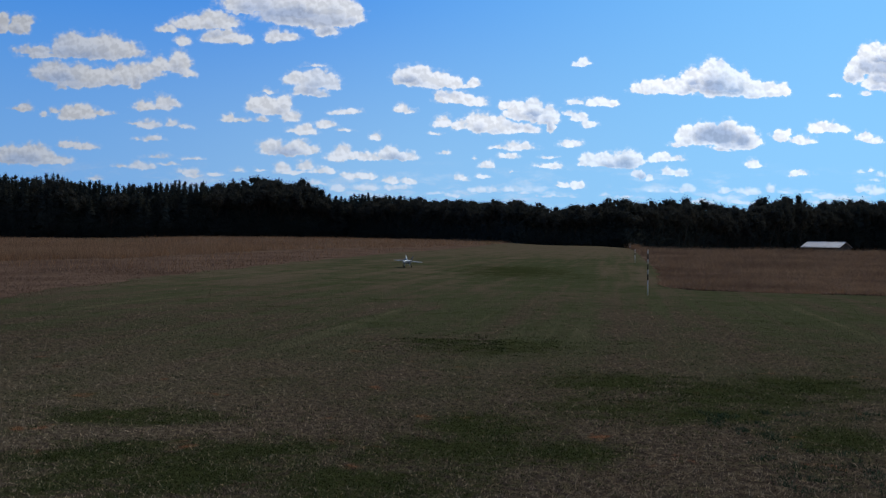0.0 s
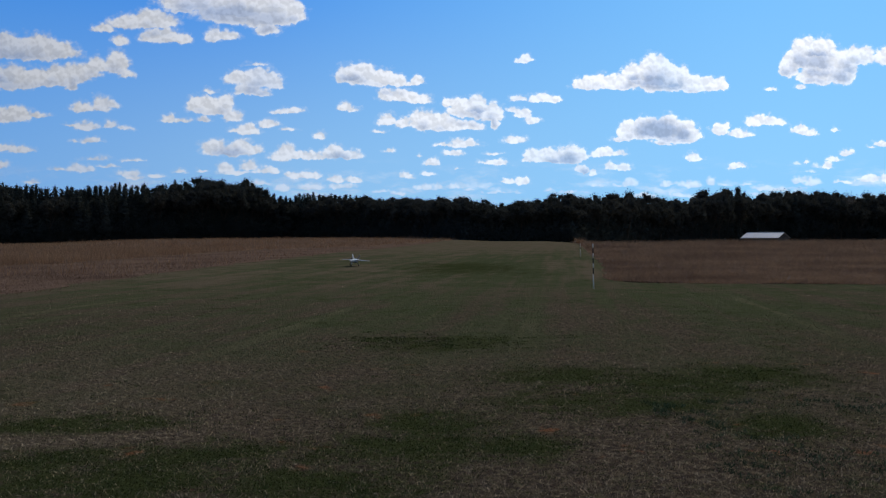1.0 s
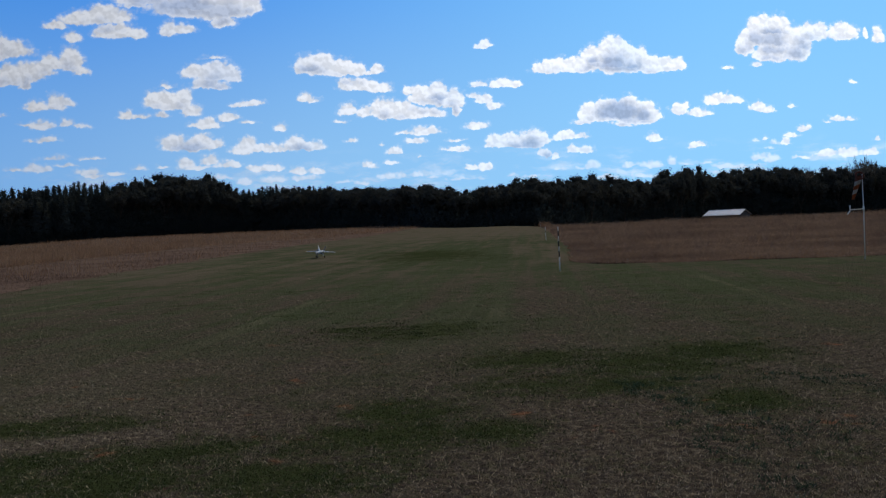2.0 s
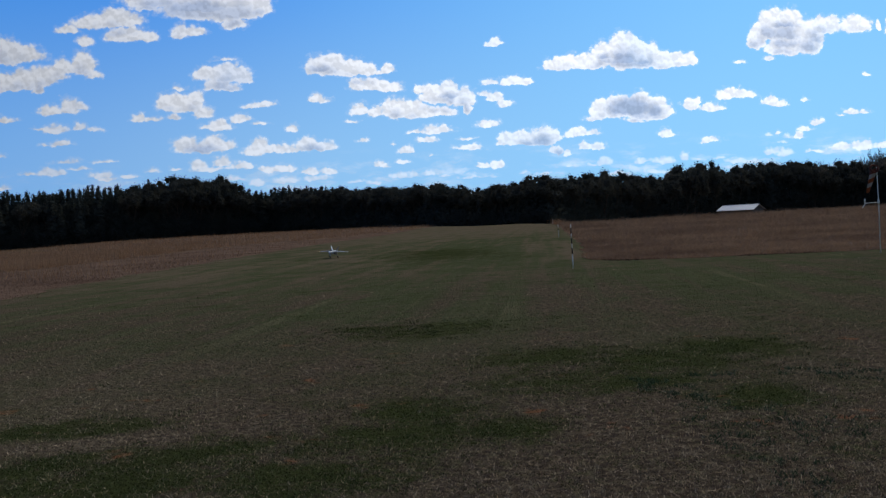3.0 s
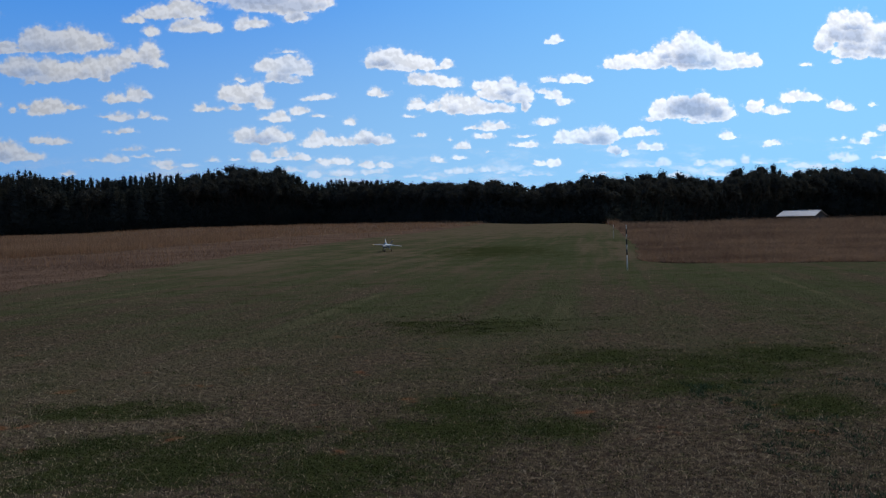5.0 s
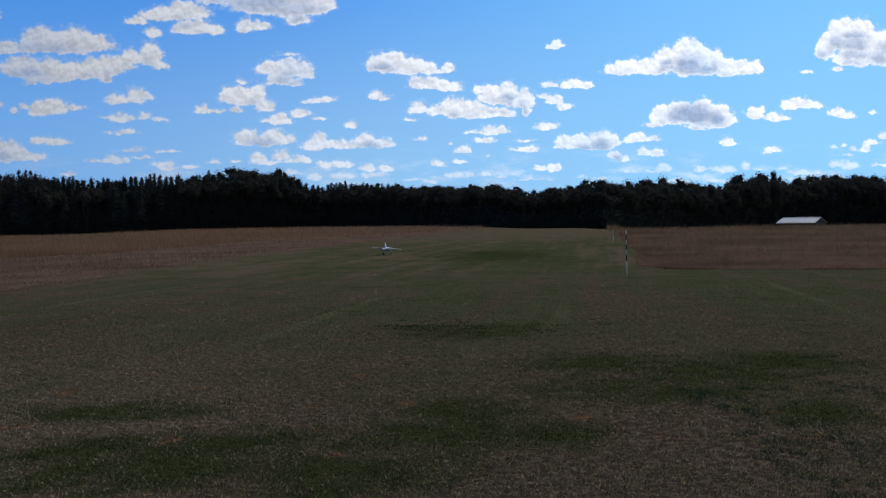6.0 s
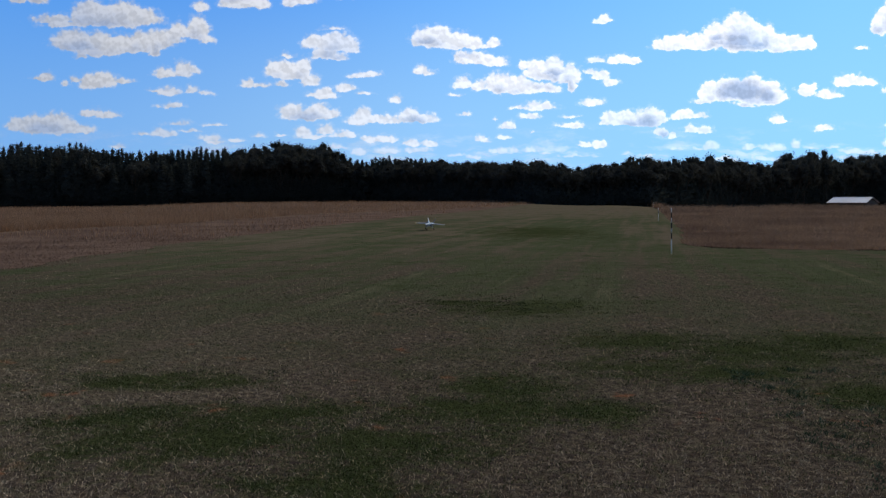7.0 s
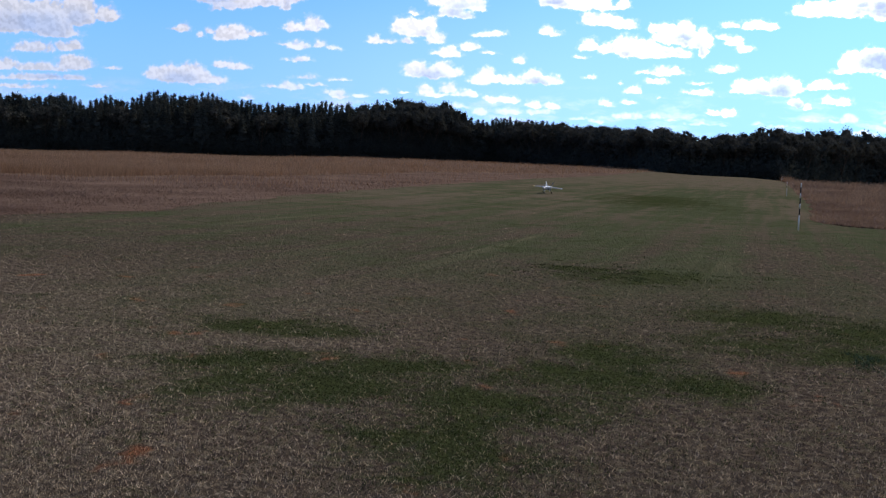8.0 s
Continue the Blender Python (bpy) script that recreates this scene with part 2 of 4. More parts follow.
grey(-0.4096, 0.1630, 0.0242, 0.0070)
grey(-0.6499, 0.1324, 0.0333, 0.0153)
grey(-0.6083, 0.0747, 0.0364, 0.0044)
grey(0.2665, 0.1673, 0.0085, 0.0052)


def puff_group():
    """One puff of a cloud, heaped upon those before it: 0 at its rim, deeper inside, with a flat belly."""
    g = bpy.data.node_groups.new("puff", "ShaderNodeTree")
    for name, kind in (("place", "NodeSocketVector"), ("scale", "NodeSocketVector"), ("shift", "NodeSocketVector"), ("depth", "NodeSocketFloat"), ("heap", "NodeSocketFloat")):
        g.interface.new_socket(name, in_out="INPUT", socket_type=kind)
    g.interface.new_socket("heap", in_out="OUTPUT", socket_type="NodeSocketFloat")
    place, scale, shift, depth, so_far, _ = g.nodes.new("NodeGroupInput").outputs
    q = node(g, "ShaderNodeVectorMath", {"operation": "MULTIPLY_ADD"}, i0=place, i1=scale, i2=shift).outputs[0]
    q = vec(g, "MAXIMUM", q, vec(g, "MULTIPLY", q, (-1, -2.5, 0)))
    d = calc(g, "MULTIPLY", calc(g, "SUBTRACT", 1.0, vec(g, "LENGTH", q)), depth)
    g.links.new(calc(g, "SMOOTH_MAX", so_far, d, 0.22), g.nodes.new("NodeGroupOutput").inputs[0])
    return g


PUFF = puff_group()


def heap(tree, p, puffs, least=0.0):
    """How deep a place lies in the heaped puffs: 0 at their rim."""
    best = -9.0
    for u, v, w, h in puffs:
        if h < least:
            continue
        best = node(tree, "ShaderNodeGroup", {"node_tree": PUFF}, i0=p, i1=(1 / w, 1 / h, 0), i2=(-u / w, -v / h, 0), i3=(h / 0.012) ** 0.6, i4=best).outputs[0]
    return best


def make_world():
    world = bpy.data.worlds.new("world")
    world.use_nodes = True
    scene.world = world
    t = world.node_tree
    t.nodes.clear()
    sky = node(t, "ShaderNodeTexSky", {"sky_type": "NISHITA", "sun_disc": False, "sun_elevation": radians(SUN_EL), "sun_rotation": radians(SUN_AZ),
                                       "altitude": 100.0, "air_density": 1.0, "dust_density": 0.6, "ozone_density": 1.6}).outputs[0]
    d = node(t, "ShaderNodeTexCoord").outputs["Generated"]
    xyz = node(t, "ShaderNodeSeparateXYZ", None, i0=d)
    x, y, z = xyz.outputs
    ys = calc(t, "MAXIMUM", y, 0.05)
    p0 = node(t, "ShaderNodeCombineXYZ", None, X=calc(t, "DIVIDE", x, ys), Y=calc(t, "DIVIDE", z, ys), Z=0.0).outputs[0]
    u, v, _ = node(t, "ShaderNodeSeparateXYZ", None, i0=p0).outputs

    def bend(q, scale, detail, amount):
        """The place, pushed about by a noise."""
        n = vec(t, "SUBTRACT", fog(t, q, scale, detail, 0.6, 1), (0.5, 0.5, 0.5))
        return vec(t, "ADD", q, vec(t, "MULTIPLY", n, (amount, amount * 0.8, 0)))

    def lumps(q):
        """Round billows at two sizes, about -0.5 to 0."""
        a = node(t, "ShaderNodeTexVoronoi", {"voronoi_dimensions": "2D", "feature": "SMOOTH_F1"}, Vector=q, Scale=85.0, Smoothness=0.7).outputs[0]
        b = node(t, "ShaderNodeTexVoronoi", {"voronoi_dimensions": "2D", "feature": "SMOOTH_F1"}, Vector=q, Scale=210.0, Smoothness=0.6).outputs[0]
        return calc(t, "MULTIPLY_ADD", a, -0.42, calc(t, "MULTIPLY", b, -0.22))

    p = bend(bend(p0, 30.0, 2.0, 0.008), 95.0, 4.0, 0.009)
    puffy = lumps(bend(p0, 130.0, 3.0, 0.006))
    fine = fog(t, vec(t, "MULTIPLY", p0, (1.0, 1.4, 1.0)), 150.0, 4.0, 0.6)
    texture = calc(t, "ADD", calc(t, "MULTIPLY_ADD", puffy, 1.0, 0.26), calc(t, "MULTIPLY_ADD", fine, 0.32, -0.16))
    body = calc(t, "ADD", calc(t, "ADD", heap(t, p, PUFFS), texture), ramp(t, u, -0.30, 0.10, 0.20, 0.10))
    cover = ramp(t, body, 0.0, ramp(t, u, -0.30, 0.20, 0.42, 0.24, False))
    cover = calc(t, "MAXIMUM", cover, ramp(t, calc(t, "MULTIPLY_ADD", fine, 0.5, body), 0.05, 0.60, 0.0, 0.30))
    # thin banks low above the wood
    veil = calc(t, "ADD", heap(t, p, BANKS), texture)
    streak = ramp(t, fog(t, vec(t, "MULTIPLY", p, (16.0, 60.0, 1.0)), 1.0, 4.0, 0.6), 0.47, 0.70)
    haze = calc(t, "MULTIPLY", calc(t, "MULTIPLY", streak, ramp(t, v, 0.085, 0.045)), 0.55)
    cover = calc(t, "MAXIMUM", cover, calc(t, "MAXIMUM", calc(t, "MULTIPLY", ramp(t, veil, -0.10, 0.45), 0.72), haze))
    # shade: cloud that has more cloud between itself and the sun, and dark bellies
    over = calc(t, "ADD", heap(t, vec(t, "ADD", p, (0.003, 0.0105, 0)), PUFFS, 0.0105), calc(t, "MULTIPLY", texture, 0.9))
    shade = calc(t, "MULTIPLY", ramp(t, over, -0.15, 0.95), ramp(t, body, 0.15, 0.85, 0.20, 0.80))
    belly = calc(t, "ADD", heap(t, p, GREYS), calc(t, "MULTIPLY", texture, 0.7))
    shade = calc(t, "MAXIMUM", shade, ramp(t, belly, -0.35, 0.55))
    # clouds that go on outside the view, on a flat layer
    zs = calc(t, "MAXIMUM", z, 0.03)
    q = node(t, "ShaderNodeCombineXYZ", None, X=calc(t, "DIVIDE", x, zs), Y=calc(t, "DIVIDE", y, zs), Z=0.0).outputs[0]
    far = calc(t, "MULTIPLY", ramp(t, fog(t, q, 1.3, 6.0, 0.55), 0.60, 0.70), 0.45)
    outside = calc(t, "MAXIMUM", ramp(t, calc(t, "ABSOLUTE", u), 0.80, 1.0), calc(t, "MAXIMUM", ramp(t, v, 0.42, 0.55), ramp(t, y, 0.3, 0.1)))
    cover = calc(t, "MAXIMUM", cover, calc(t, "MULTIPLY", calc(t, "MULTIPLY", far, outside), ramp(t, z, 0.0, 0.1)))
    # the clouds are brightest towards the sun, greyer away from it; their billows catch the light from above
    above = lumps(vec(t, "ADD", bend(p0, 130.0, 3.0, 0.006), (0.0016, 0.0034, 0)))
    relief = calc(t, "MULTIPLY_ADD", calc(t, "SUBTRACT", puffy, above), 1.1, 0.97)
    lit = calc(t, "MINIMUM", calc(t, "MAXIMUM", relief, 0.86), 1.06)
    side = calc(t, "MULTIPLY", ramp(t, u, -0.60, 0.30, 0.47, 1.04), lit)
    white = blend(t, 1.0, (CLOUD_WHITE * 0.955, CLOUD_WHITE, CLOUD_WHITE * 1.09), side, "MULTIPLY")
    dark = blend(t, 1.0, (CLOUD_GREY * 0.64, CLOUD_GREY * 0.82, CLOUD_GREY * 1.22), calc(t, "MULTIPLY", ramp(t, u, -0.60, 0.30, 0.74, 1.04), lit), "MULTIPLY")
    cloud = blend(t, calc(t, "MULTIPLY", shade, ramp(t, u, -0.40, 0.15, 0.66, 0.90)), white, dark)
    blue = node(t, "ShaderNodeHueSaturation", None, Saturation=1.25, Value=SKY_STRENGTH, Color=sky).outputs[0]
    tone = blend(t, ramp(t, z, 0.03, 0.32), SKY_LOW, SKY_HIGH)
    tone = blend(t, calc(t, "MULTIPLY", ramp(t, u, -0.32, 0.50), 0.62), tone, (0.54, 1.40, 2.30))
    tone = blend(t, calc(t, "MULTIPLY", ramp(t, u, 0.02, -0.52), 0.42), tone, (0.07, 0.45, 1.32))
    tone = blend(t, ramp(t, y, 0.45, -0.20), tone, SKY_BACK)
    tone = blend(t, ramp(t, z, 0.34, 0.70), tone, SKY_TOP)
    blue = blend(t, 0.9, blue, tone)
    thin = calc(t, "MULTIPLY", ramp(t, v, 0.05, 0.14, 0.80, 0.97), ramp(t, fog(t, p0, 9.0, 2.0), 0.30, 0.55, 0.82, 1.0))
    mixed = blend(t, calc(t, "MULTIPLY", cover, thin), blue, cloud)
    bg = node(t, "ShaderNodeBackground", None, Color=mixed, Strength=1.0)
    node(t, "ShaderNodeOutputWorld", None, Surface=bg.outputs[0])


make_world()

# ---- materials ----
def material(name, paint, rough=0.9, metal=0.0, bump=0.0, bump_scale=20.0, passing=0.0, gloss=0.3):
    """A node material; paint(tree, position, random) gives its colour. passing: the share of light that passes, for leaves and cloth."""
    m = bpy.data.materials.new(name)
    m.use_nodes = True
    t = m.node_tree
    t.nodes.clear()
    geo = node(t, "ShaderNodeNewGeometry")
    rnd = geo.outputs["Random Per Island"]
    col = paint(t, geo.outputs["Position"], rnd)
    ins = dict(Base_Color=col, Roughness=rough, Metallic=metal)
    bs = node(t, "ShaderNodeBsdfPrincipled", None, **ins)
    bs.inputs["Specular IOR Level"].default_value = gloss
    if bump:
        h = fog(t, geo.outputs["Position"], bump_scale, 5.0, 0.6)
        bp = node(t, "ShaderNodeBump", None, Strength=1.0, Distance=bump, Height=h)
        t.links.new(bp.outputs[0], bs.inputs["Normal"])
    out = bs.outputs[0]
    if passing:
        tr = node(t, "ShaderNodeBsdfTranslucent", None, Color=col)
        mx = node(t, "ShaderNodeMixShader", None, i0=passing)
        t.links.new(out, mx.inputs[1])
        t.links.new(tr.outputs[0], mx.inputs[2])
        out = mx.outputs[0]
    node(t, "ShaderNodeOutputMaterial", None, Surface=out)
    return m


def worn(a, b, scale=3.0, lo=0.35, hi=0.65, vary=0.0):
    """Two colours mixed by a noise at two scales, with a lighter or darker shade for each island."""
    def paint(t, p, rnd):
        f = calc(t, "MULTIPLY_ADD", fog(t, p, scale * 9, 3.0), 0.35, calc(t, "MULTIPLY", fog(t, p, scale, 4.0), 0.65))
        c = blend(t, ramp(t, f, lo, hi), a, b)
        if vary:
            k = ramp(t, rnd, 0, 1, 1 - vary, 1 + vary, False)
            c = blend(t, 1.0, c, k, "MULTIPLY")
        return c
    return paint


THATCH, STRAW, STRAW_PALE, LEAF, CLAY = (0.062, 0.048, 0.038), (0.146, 0.119, 0.084), (0.37, 0.30, 0.21), (0.042, 0.052, 0.020), (0.22, 0.095, 0.05)
# greener spots of the lawn: x, y, half width, half length
OLIVE = (0.072, 0.086, 0.044)
GREEN_SPOTS = [(-1.8, 6.25, 0.75, 0.50), (-0.65, 5.95, 0.75, 0.36), (-2.45, 6.75, 0.45, 0.25), (-1.3, 6.85, 0.5, 0.30), (0.3, 7.8, 0.5, 0.42), (0.05, 6.95, 0.75, 0.36),
               (0.85, 6.95, 0.45, 0.22), (2.1, 8.7, 0.9, 0.45), (2.85, 9.5, 0.7, 0.55), (0.7, 13.5, 0.85, 0.55), (0.15, 14.0, 0.7, 0.4), (-2.65, 8.15, 0.75, 0.25),
               (4.0, 10.2, 0.7, 0.45), (1.9, 10.2, 0.8, 0.45), (-0.7, 5.1, 0.5, 0.4),
               (3.4, 44.0, 2.0, 5.0), (3.1, 7.4, 0.4, 0.3)]


def lawn(blade):
    """The lawn's colour by place: straw and thatch, green patches with broken rims, mower tracks farther off."""
    def paint(t, p, rnd):
        x, y, _ = node(t, "ShaderNodeSeparateXYZ", None, i0=p).outputs
        flat = vec(t, "MULTIPLY", p, (1, 1, 0))
        wide, mid, fine = fog(t, flat, 0.40, 4.0), fog(t, flat, 2.2, 5.0, 0.62), fog(t, flat, 13.0, 3.0)
        wob = vec(t, "ADD", flat, vec(t, "MULTIPLY", vec(t, "SUBTRACT", fog(t, flat, 2.6, 5.0, 0.7, 1), (0.5, 0.5, 0.5)), (0.7, 0.55, 0)))
        best = None
        for cx, cy, w, h in GREEN_SPOTS:
            r = vec(t, "LENGTH", vec(t, "MULTIPLY_ADD", wob, (1 / w, 0.75 / h, 0), (-cx / w, -0.75 * cy / h, 0)))
            best = r if best is None else calc(t, "MINIMUM", best, r)
        spot = ramp(t, best, 2.1, 0.1)
        along = vec(t, "MULTIPLY", node(t, "ShaderNodeVectorRotate", {"rotation_type": "Z_AXIS"}, Vector=flat, Angle=radians(11.0)).outputs[0], (1.3, 0.035, 0))
        track = fog(t, along, 1.0, 4.0, 0.62)
        smear = fog(t, vec(t, "MULTIPLY", flat, (0.30, 0.07, 0)), 1.0, 5.0, 0.62)
        far = ramp(t, calc(t, "MULTIPLY_ADD", wide, 9.0, y), 9.0, 24.0)
        pale_end = ramp(t, y, 60.0, 110.0)
        rough = calc(t, "MULTIPLY_ADD", wide, 0.50, calc(t, "MULTIPLY_ADD", mid, 0.85, calc(t, "MULTIPLY", fine, 0.80)))
        if blade:
            rough = calc(t, "MULTIPLY_ADD", rnd, -0.36, calc(t, "ADD", rough, 0.16))
        g = ramp(t, calc(t, "MULTIPLY_ADD", spot, 0.34, rough), 1.06, 1.44, 0.0, 1.0)
        soft = calc(t, "MULTIPLY_ADD", track, 0.85, calc(t, "MULTIPLY_ADD", wide, 0.45, calc(t, "MULTIPLY_ADD", mid, 0.30, calc(t, "MULTIPLY", smear, 0.45))))
        lane = calc(t, "MULTIPLY", ramp(t, calc(t, "ABSOLUTE", calc(t, "MULTIPLY_ADD", y, -0.115, x)), 3.5, 0.5), calc(t, "MULTIPLY", ramp(t, y, 22.0, 40.0), ramp(t, y, 80.0, 50.0)))
        soft = calc(t, "ADD", calc(t, "MULTIPLY_ADD", lane, 0.14, soft), calc(t, "MULTIPLY_ADD", pale_end, -0.15, 0.0))
        left = ramp(t, calc(t, "MULTIPLY_ADD", y, 0.10, x), 1.0, -7.0)
        olive = calc(t, "MULTIPLY", far, ramp(t, calc(t, "MULTIPLY_ADD", left, -0.07, soft), 0.86, 1.15, 0.06, 0.95))
        pale = calc(t, "MULTIPLY", calc(t, "MULTIPLY", ramp(t, track, 0.54, 0.68), ramp(t, y, 9.0, 18.0)), ramp(t, smear, 0.40, 0.58, 0.1, 0.65))
        clay = calc(t, "MULTIPLY", ramp(t, fog(t, flat, 1.9, 4.0), 0.63, 0.72), ramp(t, y, 16.0, 9.0))
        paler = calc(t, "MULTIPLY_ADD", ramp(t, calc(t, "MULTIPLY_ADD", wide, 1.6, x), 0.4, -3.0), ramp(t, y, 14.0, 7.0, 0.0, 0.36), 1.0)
        if blade:
            dry = blend(t, ramp(t, rnd, 0.35, 1.0), STRAW, STRAW_PALE)
            olive = calc(t, "MULTIPLY", olive, calc(t, "SUBTRACT", 1.0, pale))
            c = blend(t, g, blend(t, olive, blend(t, calc(t, "MULTIPLY", clay, 0.5), dry, CLAY), OLIVE), LEAF)
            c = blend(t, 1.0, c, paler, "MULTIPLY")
            k = calc(t, "MULTIPLY_ADD", calc(t, "POWER", rnd, 4.0), 2.5, 0.36)
            return blend(t, 1.0, c, k, "MULTIPLY")
        dry = blend(t, ramp(t, fine, 0.40, 0.66), THATCH, STRAW)
        dry = blend(t, ramp(t, y, 14.0, 40.0), dry, STRAW)
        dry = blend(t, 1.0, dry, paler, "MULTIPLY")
        far_turf = blend(t, pale, blend(t, olive, blend(t, clay, dry, CLAY), OLIVE), (0.150, 0.138, 0.088))
        return blend(t, g, far_turf, LEAF)
    return paint


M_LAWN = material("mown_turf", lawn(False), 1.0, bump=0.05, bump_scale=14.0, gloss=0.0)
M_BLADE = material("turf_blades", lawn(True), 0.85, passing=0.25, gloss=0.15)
M_TUFT = material("green_tufts", worn((0.030, 0.048, 0.014), (0.055, 0.075, 0.024), 3.0, vary=0.5), 0.8, passing=0.25, gloss=0.15)
M_CLOVER = material("clover_leaves", worn((0.028, 0.058, 0.030), (0.050, 0.090, 0.052), 3.0, vary=0.4), 0.7, passing=0.2, gloss=0.2)
M_LOW = material("russet_stubble", worn((0.130, 0.085, 0.064), (0.185, 0.128, 0.097), 0.22, 0.36, 0.66, 0.10), 1.0, passing=0.5, gloss=0.0)
M_LOW_SOIL = material("stubble_thatch", worn((0.118, 0.078, 0.060), (0.185, 0.130, 0.099), 0.22, 0.36, 0.66), 1.0, bump=0.08, bump_scale=6.0, gloss=0.0)
M_GOLD = material("dry_broomsedge", worn((0.25, 0.148, 0.088), (0.34, 0.216, 0.134), 0.10, 0.40, 0.62, 0.35), 0.85, passing=0.35, gloss=0.15)
# near-black brown: the shade at the right field's foot, as a blade colour
M_EDGE_SHADE = material("edge_shade", worn((0.040, 0.032, 0.026), (0.085, 0.062, 0.048), 0.8, vary=0.3), 1.0, gloss=0.0)
M_TAN = material("russet_grass", worn((0.165, 0.105, 0.074), (0.365, 0.245, 0.160), 0.16, 0.36, 0.66, 0.35), 0.85, passing=0.3, gloss=0.1)
M_PINE = material("pine_needles", worn((0.052, 0.063, 0.060), (0.070, 0.081, 0.074), 0.3, vary=0.15), 1.0, passing=0.35, gloss=0.0)
M_OAK = material("broad_leaves", worn((0.064, 0.070, 0.064), (0.084, 0.086, 0.076), 0.2, vary=0.15), 1.0, passing=0.35, gloss=0.0)
M_BARK = material("bark", worn((0.055, 0.045, 0.036), (0.11, 0.095, 0.08), 2.0), 0.95, bump=0.02, bump_scale=8.0, gloss=0.1)
M_TWIG = material("pale_twigs", worn((0.16, 0.14, 0.12), (0.24, 0.21, 0.18), 2.0), 0.95, gloss=0.1)
M_WHITE = material("white_plastic", worn((0.72, 0.71, 0.66), (0.80, 0.80, 0.77), 6.0), 0.45, gloss=0.4)
M_BLACK = material("black_tape", worn((0.02, 0.02, 0.02), (0.04, 0.04, 0.04), 8.0), 0.6)
M_ORANGE = material("faded_orange_cloth", worn((0.26, 0.075, 0.03), (0.34, 0.11, 0.05), 5.0), 0.9, passing=0.3, gloss=0.05)
M_CLOTH = material("dirty_white_cloth", worn((0.36, 0.34, 0.30), (0.50, 0.48, 0.44), 5.0), 0.9, passing=0.3, gloss=0.05)
M_RUST = material("rusty_ring", worn((0.10, 0.03, 0.02), (0.17, 0.05, 0.03), 8.0), 0.7)
M_GALV = material("galvanised_steel", worn((0.46, 0.47, 0.47), (0.58, 0.59, 0.59), 4.0), 0.45, metal=0.6)
M_ROOF = material("white_roof_sheet", worn((0.56, 0.60, 0.68), (0.66, 0.70, 0.78), 0.6), 0.40, gloss=0.5)
M_SHED = material("weathered_siding", worn((0.06, 0.054, 0.05), (0.10, 0.09, 0.08), 1.2), 0.9)
M_JET = material("jet_pale_grey", worn((0.20, 0.23, 0.28), (0.52, 0.54, 0.58), 5.0, 0.42, 0.52), 0.4, gloss=0.4)
M_JET_DARK = material("jet_dark_grey", worn((0.09, 0.10, 0.13), (0.13, 0.145, 0.18), 5.0), 0.45, gloss=0.4)
M_GLASS = material("smoked_canopy", worn((0.02, 0.02, 0.022), (0.03, 0.03, 0.035), 3.0), 0.08, gloss=0.6)
M_RUBBER = material("tyre_rubber", worn((0.018, 0.018, 0.018), (0.03, 0.03, 0.03), 8.0), 0.85)
M_YELLOW = material("yellow_tip", worn((0.62, 0.47, 0.12), (0.68, 0.52, 0.16), 8.0), 0.5)


# ---- mesh helpers ----
def part(name, bm, mat, parent=None, label=""):
    me = bpy.data.meshes.new(name)
    bm.to_mesh(me)
    bm.free()
    me.materials.append(mat)
    ob = new(name, me)
    if parent is not None:
        ob.parent = parent
    if label:
        tagged(ob, label)
    return ob


def thing(name, at, label, category, group="", rz=0.0):
    ob = new(name)
    ob.empty_display_size = 0.2
    ob.matrix_basis = pose(*at, 0, 0, rz)
    return tagged(ob, label, category, group)


def tube(bm, pts, radii, sides=8, cap=True):
    """A tapered tube through the points."""
    pts = [Vector(p) for p in pts]
    rings = []
    for i, p in enumerate(pts):
        d = (pts[min(i + 1, len(pts) - 1)] - pts[max(i - 1, 0)]).normalized()
        a = d.cross(Vector((0.31, 0.95, 0.05)) if abs(d.z) > 0.9 else Vector((0, 0, 1))).normalized()
        b = d.cross(a)
        rings.append([bm.verts.new(p + radii[i] * (math.cos(k * math.tau / sides) * a + math.sin(k * math.tau / sides) * b)) for k in range(sides)])
    for r, s in zip(rings, rings[1:]):
        for k in range(sides):
            f = bm.faces.new((r[k], r[(k + 1) % sides], s[(k + 1) % sides], s[k]))
            f.smooth = True
    if cap:
        bm.faces.new(rings[0][::-1])
        bm.faces.new(rings[-1])


def tubes(*runs, sides=8):
    bm = bmesh.new()
    for pts, radii in runs:
        tube(bm, pts, radii if isinstance(radii, (list, tuple)) else [radii] * len(pts), sides)
    return bm


def slab(bm, x0, x1, y0, y1, z0, z1, bevel=0.0):
    made = bmesh.ops.create_cube(bm, size=1.0, matrix=Matrix.Translation(((x0 + x1) / 2, (y0 + y1) / 2, (z0 + z1) / 2)) @ Matrix.Diagonal((x1 - x0, y1 - y0, z1 - z0, 1)))
    if bevel:
        bmesh.ops.bevel(bm, geom=list({e for v in made["verts"] for e in v.link_edges}), offset=bevel, segments=2, affect="EDGES")
    return bm


